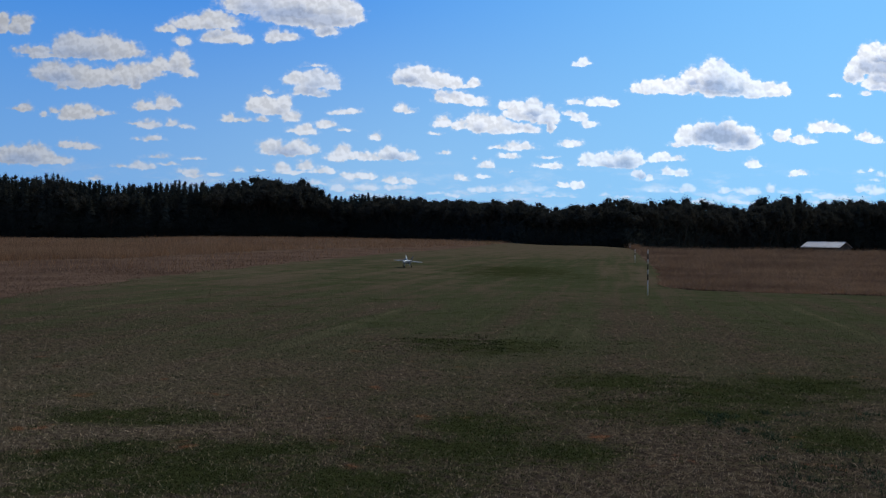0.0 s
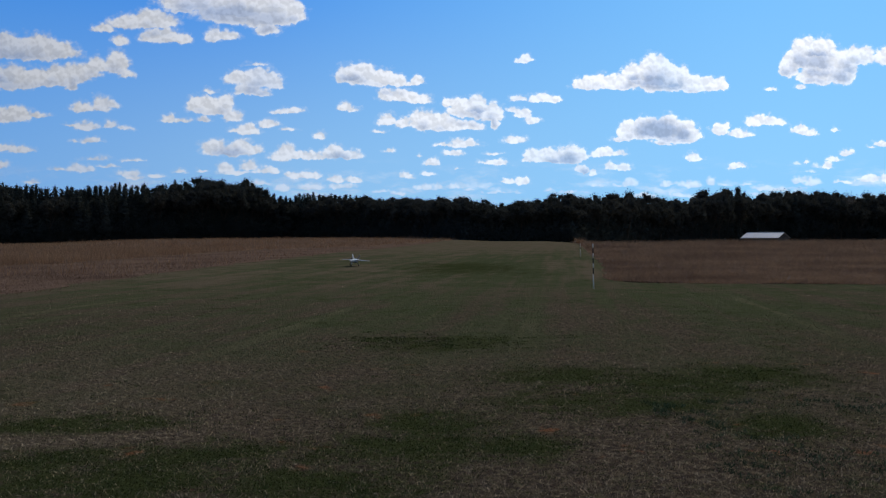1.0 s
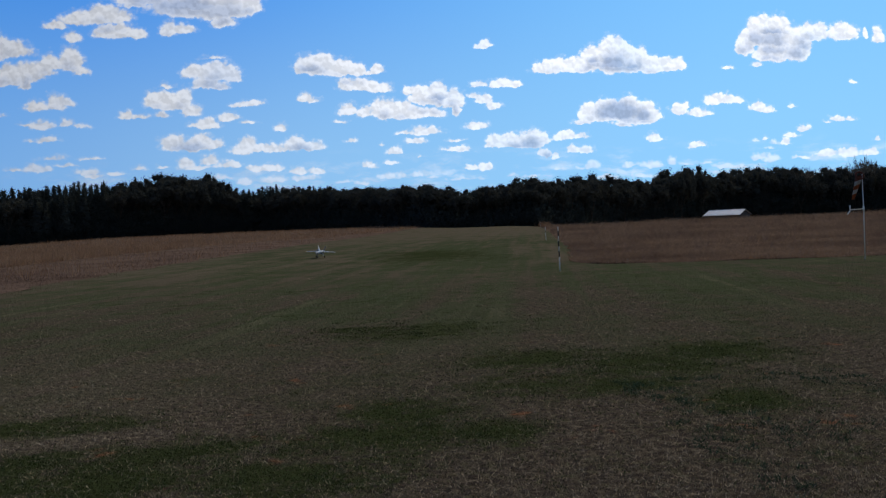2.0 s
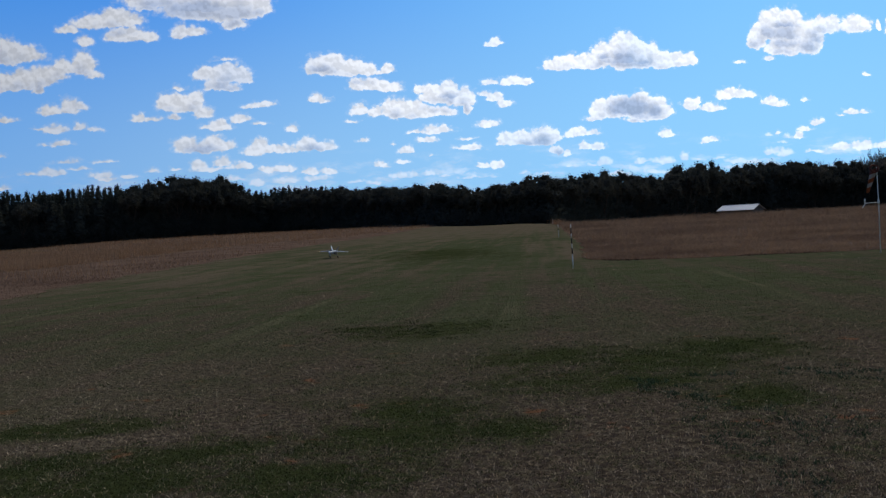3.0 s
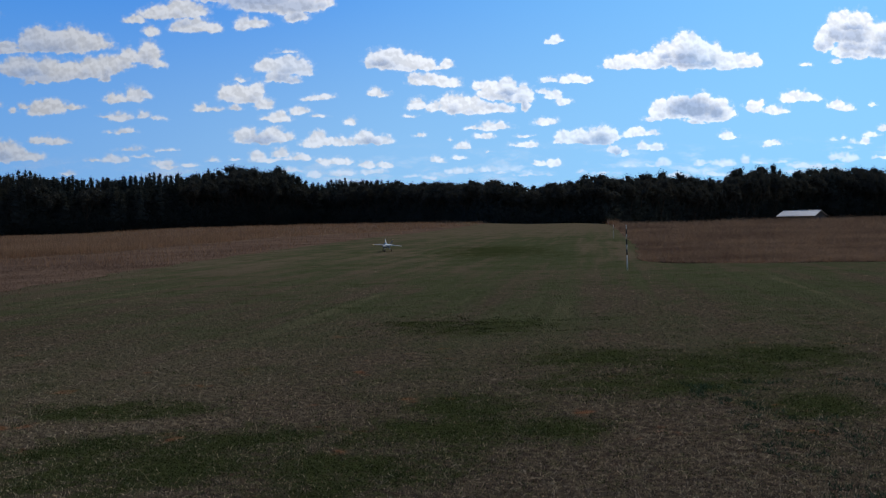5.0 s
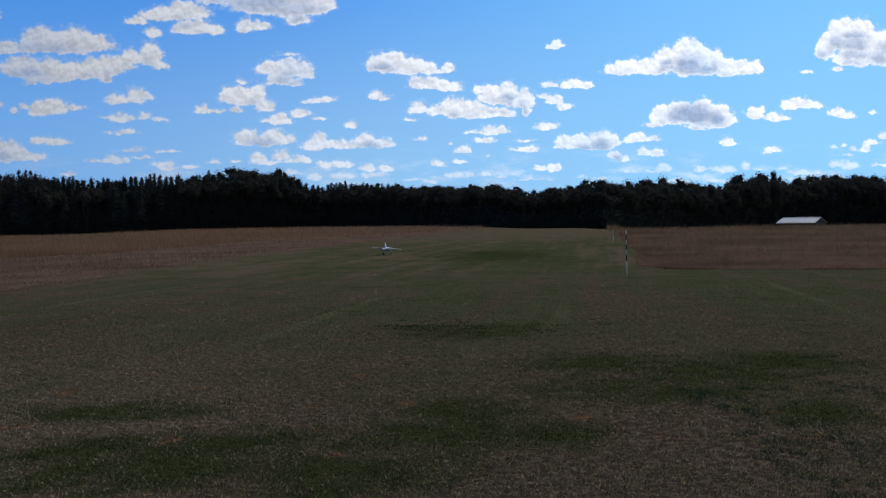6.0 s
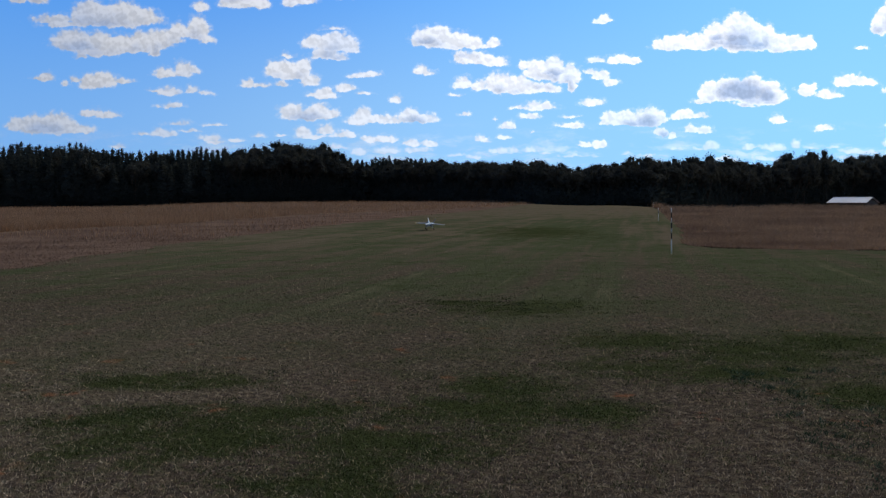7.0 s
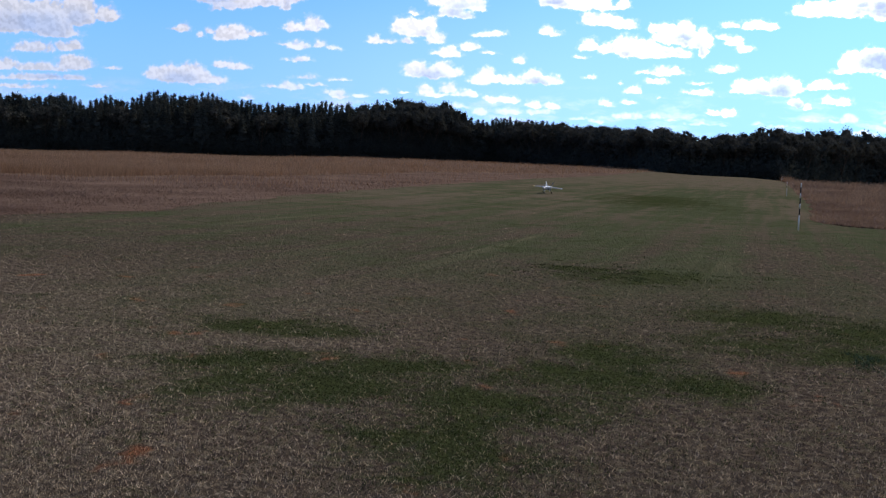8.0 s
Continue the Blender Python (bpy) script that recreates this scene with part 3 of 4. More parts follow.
def soup(name, verts, mat, parent=None):
    """A mesh of loose triangles from an array (n, 3 corners, 3)."""
    verts = np.asarray(verts, dtype=np.float32).reshape(-1, 3)
    n = len(verts) // 3
    me = bpy.data.meshes.new(name)
    me.vertices.add(3 * n)
    me.vertices.foreach_set("co", verts.ravel())
    me.loops.add(3 * n)
    me.loops.foreach_set("vertex_index", np.arange(3 * n, dtype=np.int32))
    me.polygons.add(n)
    me.polygons.foreach_set("loop_start", np.arange(0, 3 * n, 3, dtype=np.int32))
    me.polygons.foreach_set("loop_total", np.full(n, 3, dtype=np.int32))
    me.materials.append(mat)
    me.update(calc_edges=True)
    ob = new(name, me)
    if parent is not None:
        ob.parent = parent
    return ob


def step(a, b, x):
    s = np.clip((np.asarray(x, dtype=float) - a) / (b - a), 0, 1)
    return s * s * (3 - 2 * s)


# ---- the lie of the land ----
def height(x, y):
    """Level round the camera; behind the right-hand field the land falls away, and to the left of the strip it swells a little."""
    x, y = np.asarray(x, dtype=float), np.asarray(y, dtype=float)
    u = x / np.maximum(y, 1.0)
    fall = -3.2 * step(118, 185, y) * step(0.19, 0.28, u)
    rise = 0.75 * step(110, 225, y) * step(-0.38, -0.24, u) * step(0.13, 0.05, u)
    return fall + rise - 0.55 * step(90, 220, y) * step(-0.50, -0.66, u)


def left_edge(y):
    """Where the mown strip meets the left-hand field."""
    return np.interp(y, (-60, 18, 22, 35, 51, 87, 150, 244, 300), (-40, -12.4, -10.9, -10.5, -8.9, -4.4, 7.0, 24.0, 34.0)) + 0.25 * np.sin(y * 0.9) + 0.15 * np.sin(y * 2.3)


def right_edge(y):
    return np.interp(y, (0, 31, 45, 150, 300), (7.3, 7.3, 10.4, 30.5, 60.0)) + 0.12 * np.sin(y * 1.1)


def right_front(x):
    return np.interp(x, (7.3, 8.0, 9.7, 12.6, 14.6, 30, 80), (30.4, 29.0, 28.2, 27.3, 26.6, 26.0, 25.0)) + 0.12 * np.sin(x * 1.7)


def make_ground():
    """One sheet to the horizon: a fine grid near the place, wide steps farther out."""
    xs = np.concatenate([[-3000, -1200, -500], np.arange(-320, 321, 10), [500, 1200, 3000]])
    ys = np.concatenate([[-3000, -1200, -400, -150, -60], np.arange(-20, 421, 10), [700, 1500, 3500]])
    bm = bmesh.new()
    rows = [[bm.verts.new((x, y, float(height(x, y)))) for x in xs] for y in ys]
    for r, s in zip(rows, rows[1:]):
        for k in range(len(xs) - 1):
            f = bm.faces.new((r[k], r[k + 1], s[k + 1], s[k]))
            f.smooth = True
    tagged(part("ground", bm, M_LAWN), "mown dormant grass strip, brown with green patches", "lawn", kind="structure")


def make_thatch(name, inside, label):
    """The matted soil of a field, a hand's breadth of dead stems above the ground."""
    bm = bmesh.new()
    ys = np.concatenate([np.arange(12, 60, 1.0), np.arange(60, 130, 3.0), np.arange(130, 331, 10)])
    rows = []
    for y in ys:
        a, b = inside(y)
        rows.append([bm.verts.new((a + (b - a) * k / 30, y, float(height(a + (b - a) * k / 30, y)) + 0.008)) for k in range(31)])
    for r, s in zip(rows, rows[1:]):
        for k in range(30):
            bm.faces.new((r[k], r[k + 1], s[k + 1], s[k]))
    tagged(part(name, bm, M_LOW_SOIL), label, "field", kind="structure")


def blades(name, x, y, tall, wide, mat, label, lean=0.35, rng=None):
    """Loose blades of grass, a triangle each, that lean at random."""
    n = len(x)
    a = rng.uniform(0, math.tau, n)
    dx, dy = np.cos(a) * wide / 2, np.sin(a) * wide / 2
    b = rng.uniform(0, math.tau, n)
    k = tall * lean * rng.uniform(0.2, 1.6, n)
    z = height(x, y)
    v = np.empty((n, 3, 3))
    v[:, 0] = np.stack([x - dx, y - dy, z - 0.01], 1)
    v[:, 1] = np.stack([x + dx, y + dy, z - 0.01], 1)
    v[:, 2] = np.stack([x + np.cos(b) * k, y + np.sin(b) * k, z + tall], 1)
    return tagged(soup(name, v, mat), label, "grass", kind="stuff")


def fan(rng, n, y0, y1, u0, u1, power=1.0):
    """Random places of a fan before the camera's stand, denser near it."""
    s = rng.uniform(0, 1, n)
    y = (y0 ** -power + s * (y1 ** -power - y0 ** -power)) ** (-1 / power)
    return rng.uniform(u0, u1, n) * y, y


WAVES = [(math.cos(2.4 * k), math.sin(2.4 * k), 0.55 + 0.23 * k, 1.9 * k) for k in range(7)]


def swell(x, y, scale):
    """Uneven growth from place to place, between about -1 and 1."""
    return sum(np.sin((x * a + y * b) * scale * f + ph + 1.3 * np.sin((y * a - x * b) * scale * 0.37 * f)) for a, b, f, ph in WAVES) / 3.2


def clumpy(x, y, scale, keep, rng):
    """Keeps the places in clumps."""
    return rng.uniform(-1.2, 1.2, len(x)) < swell(x, y, scale) + keep


def make_grass():
    rng = np.random.default_rng(7)
    # mown turf
    x, y = fan(rng, 470000, 3.0, 30.0, -0.98, 0.64, 1.0)
    ok = (rng.uniform(0, 1, len(x)) < step(30, 12, y)) & (x > left_edge(y) - 1) & ~((x > right_edge(y)) & (y > right_front(x)))
    x, y = x[ok], y[ok]
    tall = rng.uniform(0.005, 0.016, len(x)) * (1 + 0.012 * y)
    wide = rng.uniform(0.0035, 0.007, len(x)) * (0.6 + y / 9.0)
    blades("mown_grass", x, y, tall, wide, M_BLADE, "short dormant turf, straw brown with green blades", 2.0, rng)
    # green tufts in the greener spots and here and there, and clover on the right
    def tufts(cx, cy, n, spread, low, high, mat, name, label):
        x = np.repeat(cx, n) + rng.normal(0, spread, len(cx) * n)
        y = np.repeat(cy, n) + rng.normal(0, spread, len(cx) * n)
        blades(name, x, y, rng.uniform(low, high, len(x)), rng.uniform(0.005, 0.010, len(x)) * (0.6 + np.repeat(cy, n) / 10), mat, label, 1.5, rng)

    cx, cy = [], []
    for sx, sy, w, h in GREEN_SPOTS:
        n = int(min(120, 34 + 80 * w * h))
        cx.append(sx + rng.normal(0, 0.95, n) * w)
        cy.append(sy + rng.normal(0, 1.15, n) * h)
    x, y = fan(rng, 160, 4.5, 12.0, -0.8, 0.6, 1.0)
    cx, cy = np.concatenate(cx + [x]), np.concatenate(cy + [y])
    ok = (cx > left_edge(cy)) & (cy > 3) & (cy < 19)
    tufts(cx[ok], cy[ok], 20, 0.055, 0.008, 0.024, M_TUFT, "green_tufts", "dark green tufts of grass in the dormant turf")
    cx, cy = fan(rng, 1500, 4.2, 17.0, -0.85, 0.62, 1.0)
    ok = (cx > left_edge(cy)) & (swell(cx, cy, 1.6) > -0.35)
    tufts(cx[ok], cy[ok], 9, 0.03, 0.006, 0.018, M_TUFT, "small_tufts", "small dark green tufts scattered through the turf")
    cx, cy = rng.uniform(2.2, 4.6, 260), rng.uniform(4.6, 8.6, 260)
    ok = np.sin(cx * 3.1) + np.sin(cy * 2.7 + cx) > -0.2
    tufts(cx[ok], cy[ok], 22, 0.035, 0.015, 0.04, M_CLOVER, "clover_patch", "bluish green clover leaves in the dormant turf")
    # low russet stubble in front of the tall grass, both fields
    x, y = fan(rng, 200000, 16.0, 140.0, -0.80, 0.05, 1.0)
    ok = (x < left_edge(y) + rng.normal(-0.2, 0.55, len(x))) & (y < 140) & clumpy(x, y, 0.8, 0.7, rng)
    x, y = x[ok], y[ok]
    blades("field_stubble", x, y, rng.uniform(0.02, 0.08, len(x)) * (1.0 + 0.35 * swell(x, y, 0.5)), rng.uniform(0.010, 0.022, len(x)) * (0.5 + y / 40), M_LOW, "low russet weeds and stubble beside the mown strip", 1.3, rng)
    x, y = fan(rng, 200000, 26.0, 120.0, 0.10, 0.66, 1.0)
    ok = (x > right_edge(y)) & (y > right_front(x)) & clumpy(x, y, 0.7, 0.9, rng)
    x, y = x[ok], y[ok]
    blades("field_stubble", x, y, rng.uniform(0.04, 0.17, len(x)) * (1.0 + 0.4 * swell(x, y, 0.45)), rng.uniform(0.010, 0.022, len(x)) * (0.5 + y / 40), M_TAN, "low russet weeds and stubble behind the striped pole", 1.3, rng)
    # added dark blades that paint the shadow line where the right field meets the lawn
    x = 7.6 + 24 * rng.uniform(0, 1, 3600) ** 1.3
    y = right_front(x) + rng.normal(0.0, 0.22, len(x))
    ok = swell(x, y, 0.9) > -0.25
    x, y = x[ok], y[ok]
    blades("edge_shadow_blades", x, y, rng.uniform(0.02, 0.065, len(x)), rng.uniform(0.010, 0.024, len(x)), M_EDGE_SHADE, "dark blades standing in for the shadow line along the field's mown edge", 0.5, rng)
    # tall golden grass
    x, y = fan(rng, 230000, 38.0, 290.0, -0.80, 0.14, 1.0)
    front = np.interp(x, (-40, -24, -20, -16, -4, 12), (34, 44, 62, 100, 128, 165)) + 3 * np.sin(x * 0.43) + 2 * np.sin(x * 1.1 + 1) + 1.5 * np.sin(x * 2.9) + rng.normal(0, 1.5, len(x))
    ok = (x < left_edge(y) - 0.4) & ((y > front) | (rng.uniform(0, 1, len(x)) < 0.02)) 
    x, y = x[ok], y[ok]
    blades("tall_grass", x, y, rng.uniform(0.25, 0.62, len(x)) * (0.9 + 0.28 * swell(x, y, 0.3)), rng.uniform(0.012, 0.03, len(x)) * (0.5 + y / 60), M_GOLD, "tall dry golden grass in front of the pine wood", 0.4, rng)
    x, y = 30.2 + rng.normal(0, 0.45, 260), 147 + rng.normal(0, 0.8, 260)
    blades("grass_clump", x, y, rng.uniform(0.4, 1.1, 260), rng.uniform(0.04, 0.08, 260), M_GOLD, "pale clump of tall grass at the strip's far corner", 0.4, rng)
    x, y = fan(rng, 140000, 40.0, 155.0, 0.16, 0.66, 1.0)
    front = 66 + 6 * np.sin(x * 0.17) + 4 * np.sin(x * 0.6 + 1)
    ok = (x > right_edge(y) + 0.3) & (rng.uniform(0, 1, len(x)) < 0.06 + step(front - 34, front + 8, y)) & (y < 128 + 60 * (x / y < 0.26))
    x, y = x[ok], y[ok]
    blades("tall_grass", x, y, rng.uniform(0.12, 0.40, len(x)) * (1 + 0.9 * step(75, 112, y)) * (0.9 + 0.28 * swell(x, y, 0.3)), rng.uniform(0.012, 0.03, len(x)) * (0.5 + y / 60), M_TAN, "tall dry grass on the crest before the white roof", 0.9, rng)


make_ground()
make_thatch("field_left", lambda y: (-0.95 * y - 20, float(left_edge(y))), "russet winter field beside the mown strip")


def right_field():
    """The right-hand field's matted soil, whose near side runs across the strip."""
    bm = bmesh.new()
    rows = []
    for s in list(np.arange(0, 31, 1.0)) + list(np.arange(33, 101, 4.0)) + [110, 125, 140, 160, 185, 215]:
        row = []
        for k in range(41):
            x0 = 7.3 + (k / 40) ** 1.6 * 120
            y = float(right_front(x0)) + s
            x = x0 + (float(right_edge(y)) - 7.3) * (1 - k / 40)
            row.append(bm.verts.new((x, y, float(height(x, y)) + 0.008)))
        rows.append(row)
    for r, q in zip(rows, rows[1:]):
        for k in range(40):
            bm.faces.new((r[k], r[k + 1], q[k + 1], q[k]))
    tagged(part("field_right", bm, M_LOW_SOIL), "russet winter field behind the striped marker pole", "field", kind="structure")


right_field()
make_grass()


# ---- trees ----
def leaf_soup(centres, size, rng, per, squash=1.0, spread=0.8):
    """Small leaf triangles round the centres of the clumps."""
    n = len(centres) * per
    c = np.repeat(centres, per, 0) + np.clip(rng.normal(0, 1, (n, 3)), -1.5, 1.5) * np.repeat(size, per)[:, None] * spread * np.array([1, 1, squash])
    s = np.repeat(size, per)[:, None] * rng.uniform(0.35, 1.0, (n, 1))
    a, b = rng.normal(0, 1, (n, 3)), rng.normal(0, 1, (n, 3))
    a /= np.linalg.norm(a, axis=1, keepdims=True)
    b /= np.linalg.norm(b, axis=1, keepdims=True)
    return np.stack([c - a * s * 0.5, c + a * s * 0.5 + b * s * 0.25, c + b * s * 0.85], 1)


def blobs(centres, sizes, rng, squash=0.8):
    """Dense hearts of the leaf clumps: small uneven lumps, 20 triangles each."""
    g = (1 + 5 ** 0.5) / 2
    v = np.array([(-1, g, 0), (1, g, 0), (-1, -g, 0), (1, -g, 0), (0, -1, g), (0, 1, g), (0, -1, -g), (0, 1, -g), (g, 0, -1), (g, 0, 1), (-g, 0, -1), (-g, 0, 1)]) / 1.9
    f = [(0, 11, 5), (0, 5, 1), (0, 1, 7), (0, 7, 10), (0, 10, 11), (1, 5, 9), (5, 11, 4), (11, 10, 2), (10, 7, 6), (7, 1, 8),
         (3, 9, 4), (3, 4, 2), (3, 2, 6), (3, 6, 8), (3, 8, 9), (4, 9, 5), (2, 4, 11), (6, 2, 10), (8, 6, 7), (9, 8, 1)]
    out = []
    for c, r in zip(centres, sizes):
        p = np.asarray(c) + v * r * rng.uniform(0.65, 1.25, (12, 1)) * np.array([1, 1, squash])
        out.append(p[np.array(f)])
    return np.concatenate(out)


def pine_tree(seed):
    """A pine ten metres high: bare lower trunk, whorls of drooping limbs and a pointed top."""
    rng = np.random.default_rng(seed)
    tree = thing("pine_tree", (0, 0, 0), "tall dark green pine in a dense wood", "tree", "pines of the wood")
    top = 10.0
    bend = rng.uniform(-0.15, 0.15, 2)
    bm = tubes(([(0, 0, -0.3), (bend[0] * 0.4, bend[1] * 0.4, 4), (bend[0], bend[1], 7.5), (bend[0], bend[1], top)], [0.17, 0.13, 0.07, 0.012]), sides=6)
    cs, ss, hearts, widths = [], [], [], []
    z = 2.2
    while z < top - 0.25:
        f = (z - 2.2) / (top - 2.2)
        reach = (1.80 * (1 - f) ** 0.80 + 0.06) * rng.uniform(0.75, 1.15)
        hearts.append((bend[0] * f + rng.normal(0, 0.12) * reach, bend[1] * f + rng.normal(0, 0.12) * reach, z))
        widths.append(reach * 0.62)
        a0 = rng.uniform(0, math.tau)
        for k in range(4):
            a = a0 + k * math.tau / 4 + rng.uniform(-0.3, 0.3)
            r = reach * rng.uniform(0.50, 1.20)
            e = Vector((math.cos(a) * r + bend[0] * f, math.sin(a) * r + bend[1] * f, z + r * rng.uniform(-0.12, 0.28)))
            tube(bm, [(bend[0] * f, bend[1] * f, z), e], [0.030 * (1.2 - f), 0.008], 3, False)
            for q in np.linspace(0.25, 1.0, max(2, int(r * 3))):
                cs.append((bend[0] * f + (e.x - bend[0] * f) * q, bend[1] * f + (e.y - bend[1] * f) * q, z + (e.z - z) * q))
                ss.append(rng.uniform(0.32, 0.52) * (1.10 - 0.6 * f))
        z += rng.uniform(0.20, 0.40)
    for k in range(5):
        cs.append((bend[0], bend[1], top - 0.02 - 0.11 * k))
        ss.append(0.05 + 0.03 * k)
    part("trunk", bm, M_BARK, tree)
    soup("crown", np.concatenate([leaf_soup(np.array(cs), np.array(ss), rng, 7, 1.0, 0.6), blobs(hearts, widths, rng, 0.75)]), M_PINE, tree)
    return tree


def grow(bm, rng, p, d, length, r, depth, ends, thin=0.0):
    """Limbs that fork again and again."""
    q = p + d * length
    mid = p + d * length * 0.5 + Vector(rng.normal(0, 0.05 * length, 3))
    tube(bm, [p, mid, q], [max(r, thin), max(r * 0.8, thin), max(r * 0.62, thin)], 5 if depth > 2 else 3, False) if depth or thin else None
    ends.append((q, depth))
    if depth == 0:
        return
    for k in range(3 if depth > 1 else 2):
        turn = Vector(rng.normal(0, 1, 3))
        e = (d + turn.normalized() * rng.uniform(0.45, 0.85) + Vector((0, 0, 0.12))).normalized()
        grow(bm, rng, q if k else mid.lerp(q, 0.8), e, length * rng.uniform(0.62, 0.82), r * 0.6, depth - 1, ends, thin)


def broad_tree(seed, leafy=True):
    """A broad-leaved tree ten metres high, with an uneven crown, or bare."""
    rng = np.random.default_rng(seed)
    if leafy:
        tree = thing("broadleaf_tree", (0, 0, 0), "dark broad-leaved tree with an uneven crown", "tree", "broad-leaved trees of the wood")
    else:
        tree = thing("bare_tree", (0, 0, 0), "leafless tree with pale twigs above the wood", "tree", "bare trees of the wood")
    bm = tubes(([(0, 0, -0.3), (0.05, -0.04, 1.5), (0.02, 0.05, 3.0)], [0.26, 0.20, 0.16]), sides=7)
    ends = []
    for k in range(4 if leafy else 6):
        a = k * math.tau / (4 if leafy else 6) + rng.uniform(-0.4, 0.4)
        d = Vector((math.cos(a) * 0.55, math.sin(a) * 0.55, 0.9 if k else 1.6)).normalized()
        grow(bm, rng, Vector((0.02, 0.05, 2.2 + 0.25 * k)), d, rng.uniform(1.9, 2.5), 0.11, 3 if leafy else 4, ends, 0.0 if leafy else 0.028)
    zmax = max(e.z for e, _ in ends)
    k = (9.4 if leafy else 10.0) / zmax
    for v in bm.verts:
        v.co.z *= k if v.co.z > 0 else 1
    part("trunk", bm, M_BARK if leafy else M_TWIG, tree)
    if leafy:
        lobes = [(e.x, e.y, min(e.z * k, 9.3)) for e, dep in ends if dep in (1, 2)]
        pts, sizes, hearts, widths = [], [], [], []
        for x, y, z in lobes:
            r = rng.uniform(0.55, 1.05)
            hearts.append((x, y, z))
            widths.append(r * 0.58)
            d = rng.normal(0, 1, (46, 3))
            d /= np.linalg.norm(d, axis=1, keepdims=True)
            pts.append(np.array([x, y, z]) + d * r * rng.uniform(0.5, 1.12, (46, 1)) * np.array([1.1, 1.1, 0.8]))
            sizes.append(rng.uniform(0.20, 0.36, 46))
        soup("crown", np.concatenate([leaf_soup(np.concatenate(pts), np.concatenate(sizes), rng, 2, 0.7, 0.4), blobs(hearts, widths, rng)]), M_OAK, tree)
    return tree


# the wood's skyline: across, height (tangents from straight ahead), from the left to the right
PINE_LINE = [(-0.82, 0.055), (-0.672, 0.0552), (-0.65, 0.0571), (-0.636, 0.0562), (-0.629, 0.0467), (-0.621, 0.0521), (-0.608, 0.0569), (-0.593, 0.0586), (-0.581, 0.0532), (-0.57, 0.0497), (-0.565, 0.0428), (-0.558, 0.05), (-0.543, 0.0555), (-0.532, 0.0545), (-0.519, 0.0498), (-0.505, 0.0565), (-0.495, 0.0599), (-0.486, 0.0646), (-0.476, 0.0665), (-0.464, 0.06), (-0.445, 0.059), (-0.421, 0.0623), (-0.397, 0.0565), (-0.354, 0.0527), (-0.324, 0.0531), (-0.294, 0.0558), (-0.264, 0.0555), (-0.233, 0.0565), (-0.22, 0.0584), (-0.205, 0.0641), (-0.191, 0.0612), (-0.179, 0.0595), (-0.168, 0.0548), (-0.161, 0.0585), (-0.153, 0.061), (-0.143, 0.0569), (-0.135, 0.0485)]
MIXED_LINE = [(-0.124, 0.0431), (-0.112, 0.0415), (-0.1, 0.0434), (-0.088, 0.0448), (-0.058, 0.0433), (-0.045, 0.0446), (-0.009, 0.0396), (-0.0, 0.0439), (0.009, 0.041), (0.027, 0.0418), (0.039, 0.0377), (0.058, 0.0421), (0.088, 0.0382), (0.095, 0.0328), (0.106, 0.0336), (0.115, 0.0294), (0.13, 0.032), (0.142, 0.037), (0.152, 0.0383), (0.161, 0.0324), (0.168, 0.0385), (0.179, 0.0398), (0.186, 0.0429), (0.198, 0.0418), (0.221, 0.0397), (0.251, 0.0418), (0.26, 0.0443), (0.271, 0.0426), (0.282, 0.0355), (0.336, 0.0373), (0.343, 0.0453), (0.349, 0.0477), (0.356, 0.0442), (0.363, 0.0491), (0.37, 0.0474), (0.374, 0.0395), (0.382, 0.0457), (0.388, 0.0397), (0.415, 0.0436), (0.427, 0.0389), (0.439, 0.0439), (0.474, 0.0443), (0.518, 0.0375), (0.538, 0.0409), (0.544, 0.0348), (0.564, 0.0375), (0.578, 0.0419), (0.59, 0.0431), (0.76, 0.043)]
SKYLINE = PINE_LINE + MIXED_LINE


def wood_front(u):
    """The wood's distance ahead."""
    return float(np.interp(u, (-0.8, -0.5, -0.3, -0.1, 0.02, 0.08, 0.20, 0.30, 0.42, 0.6, 0.8), (225, 240, 255, 275, 225, 192, 188, 230, 270, 280, 270)))


def skyline(u):
    return float(np.interp(u, [a for a, _ in SKYLINE], [b for _, b in SKYLINE]))


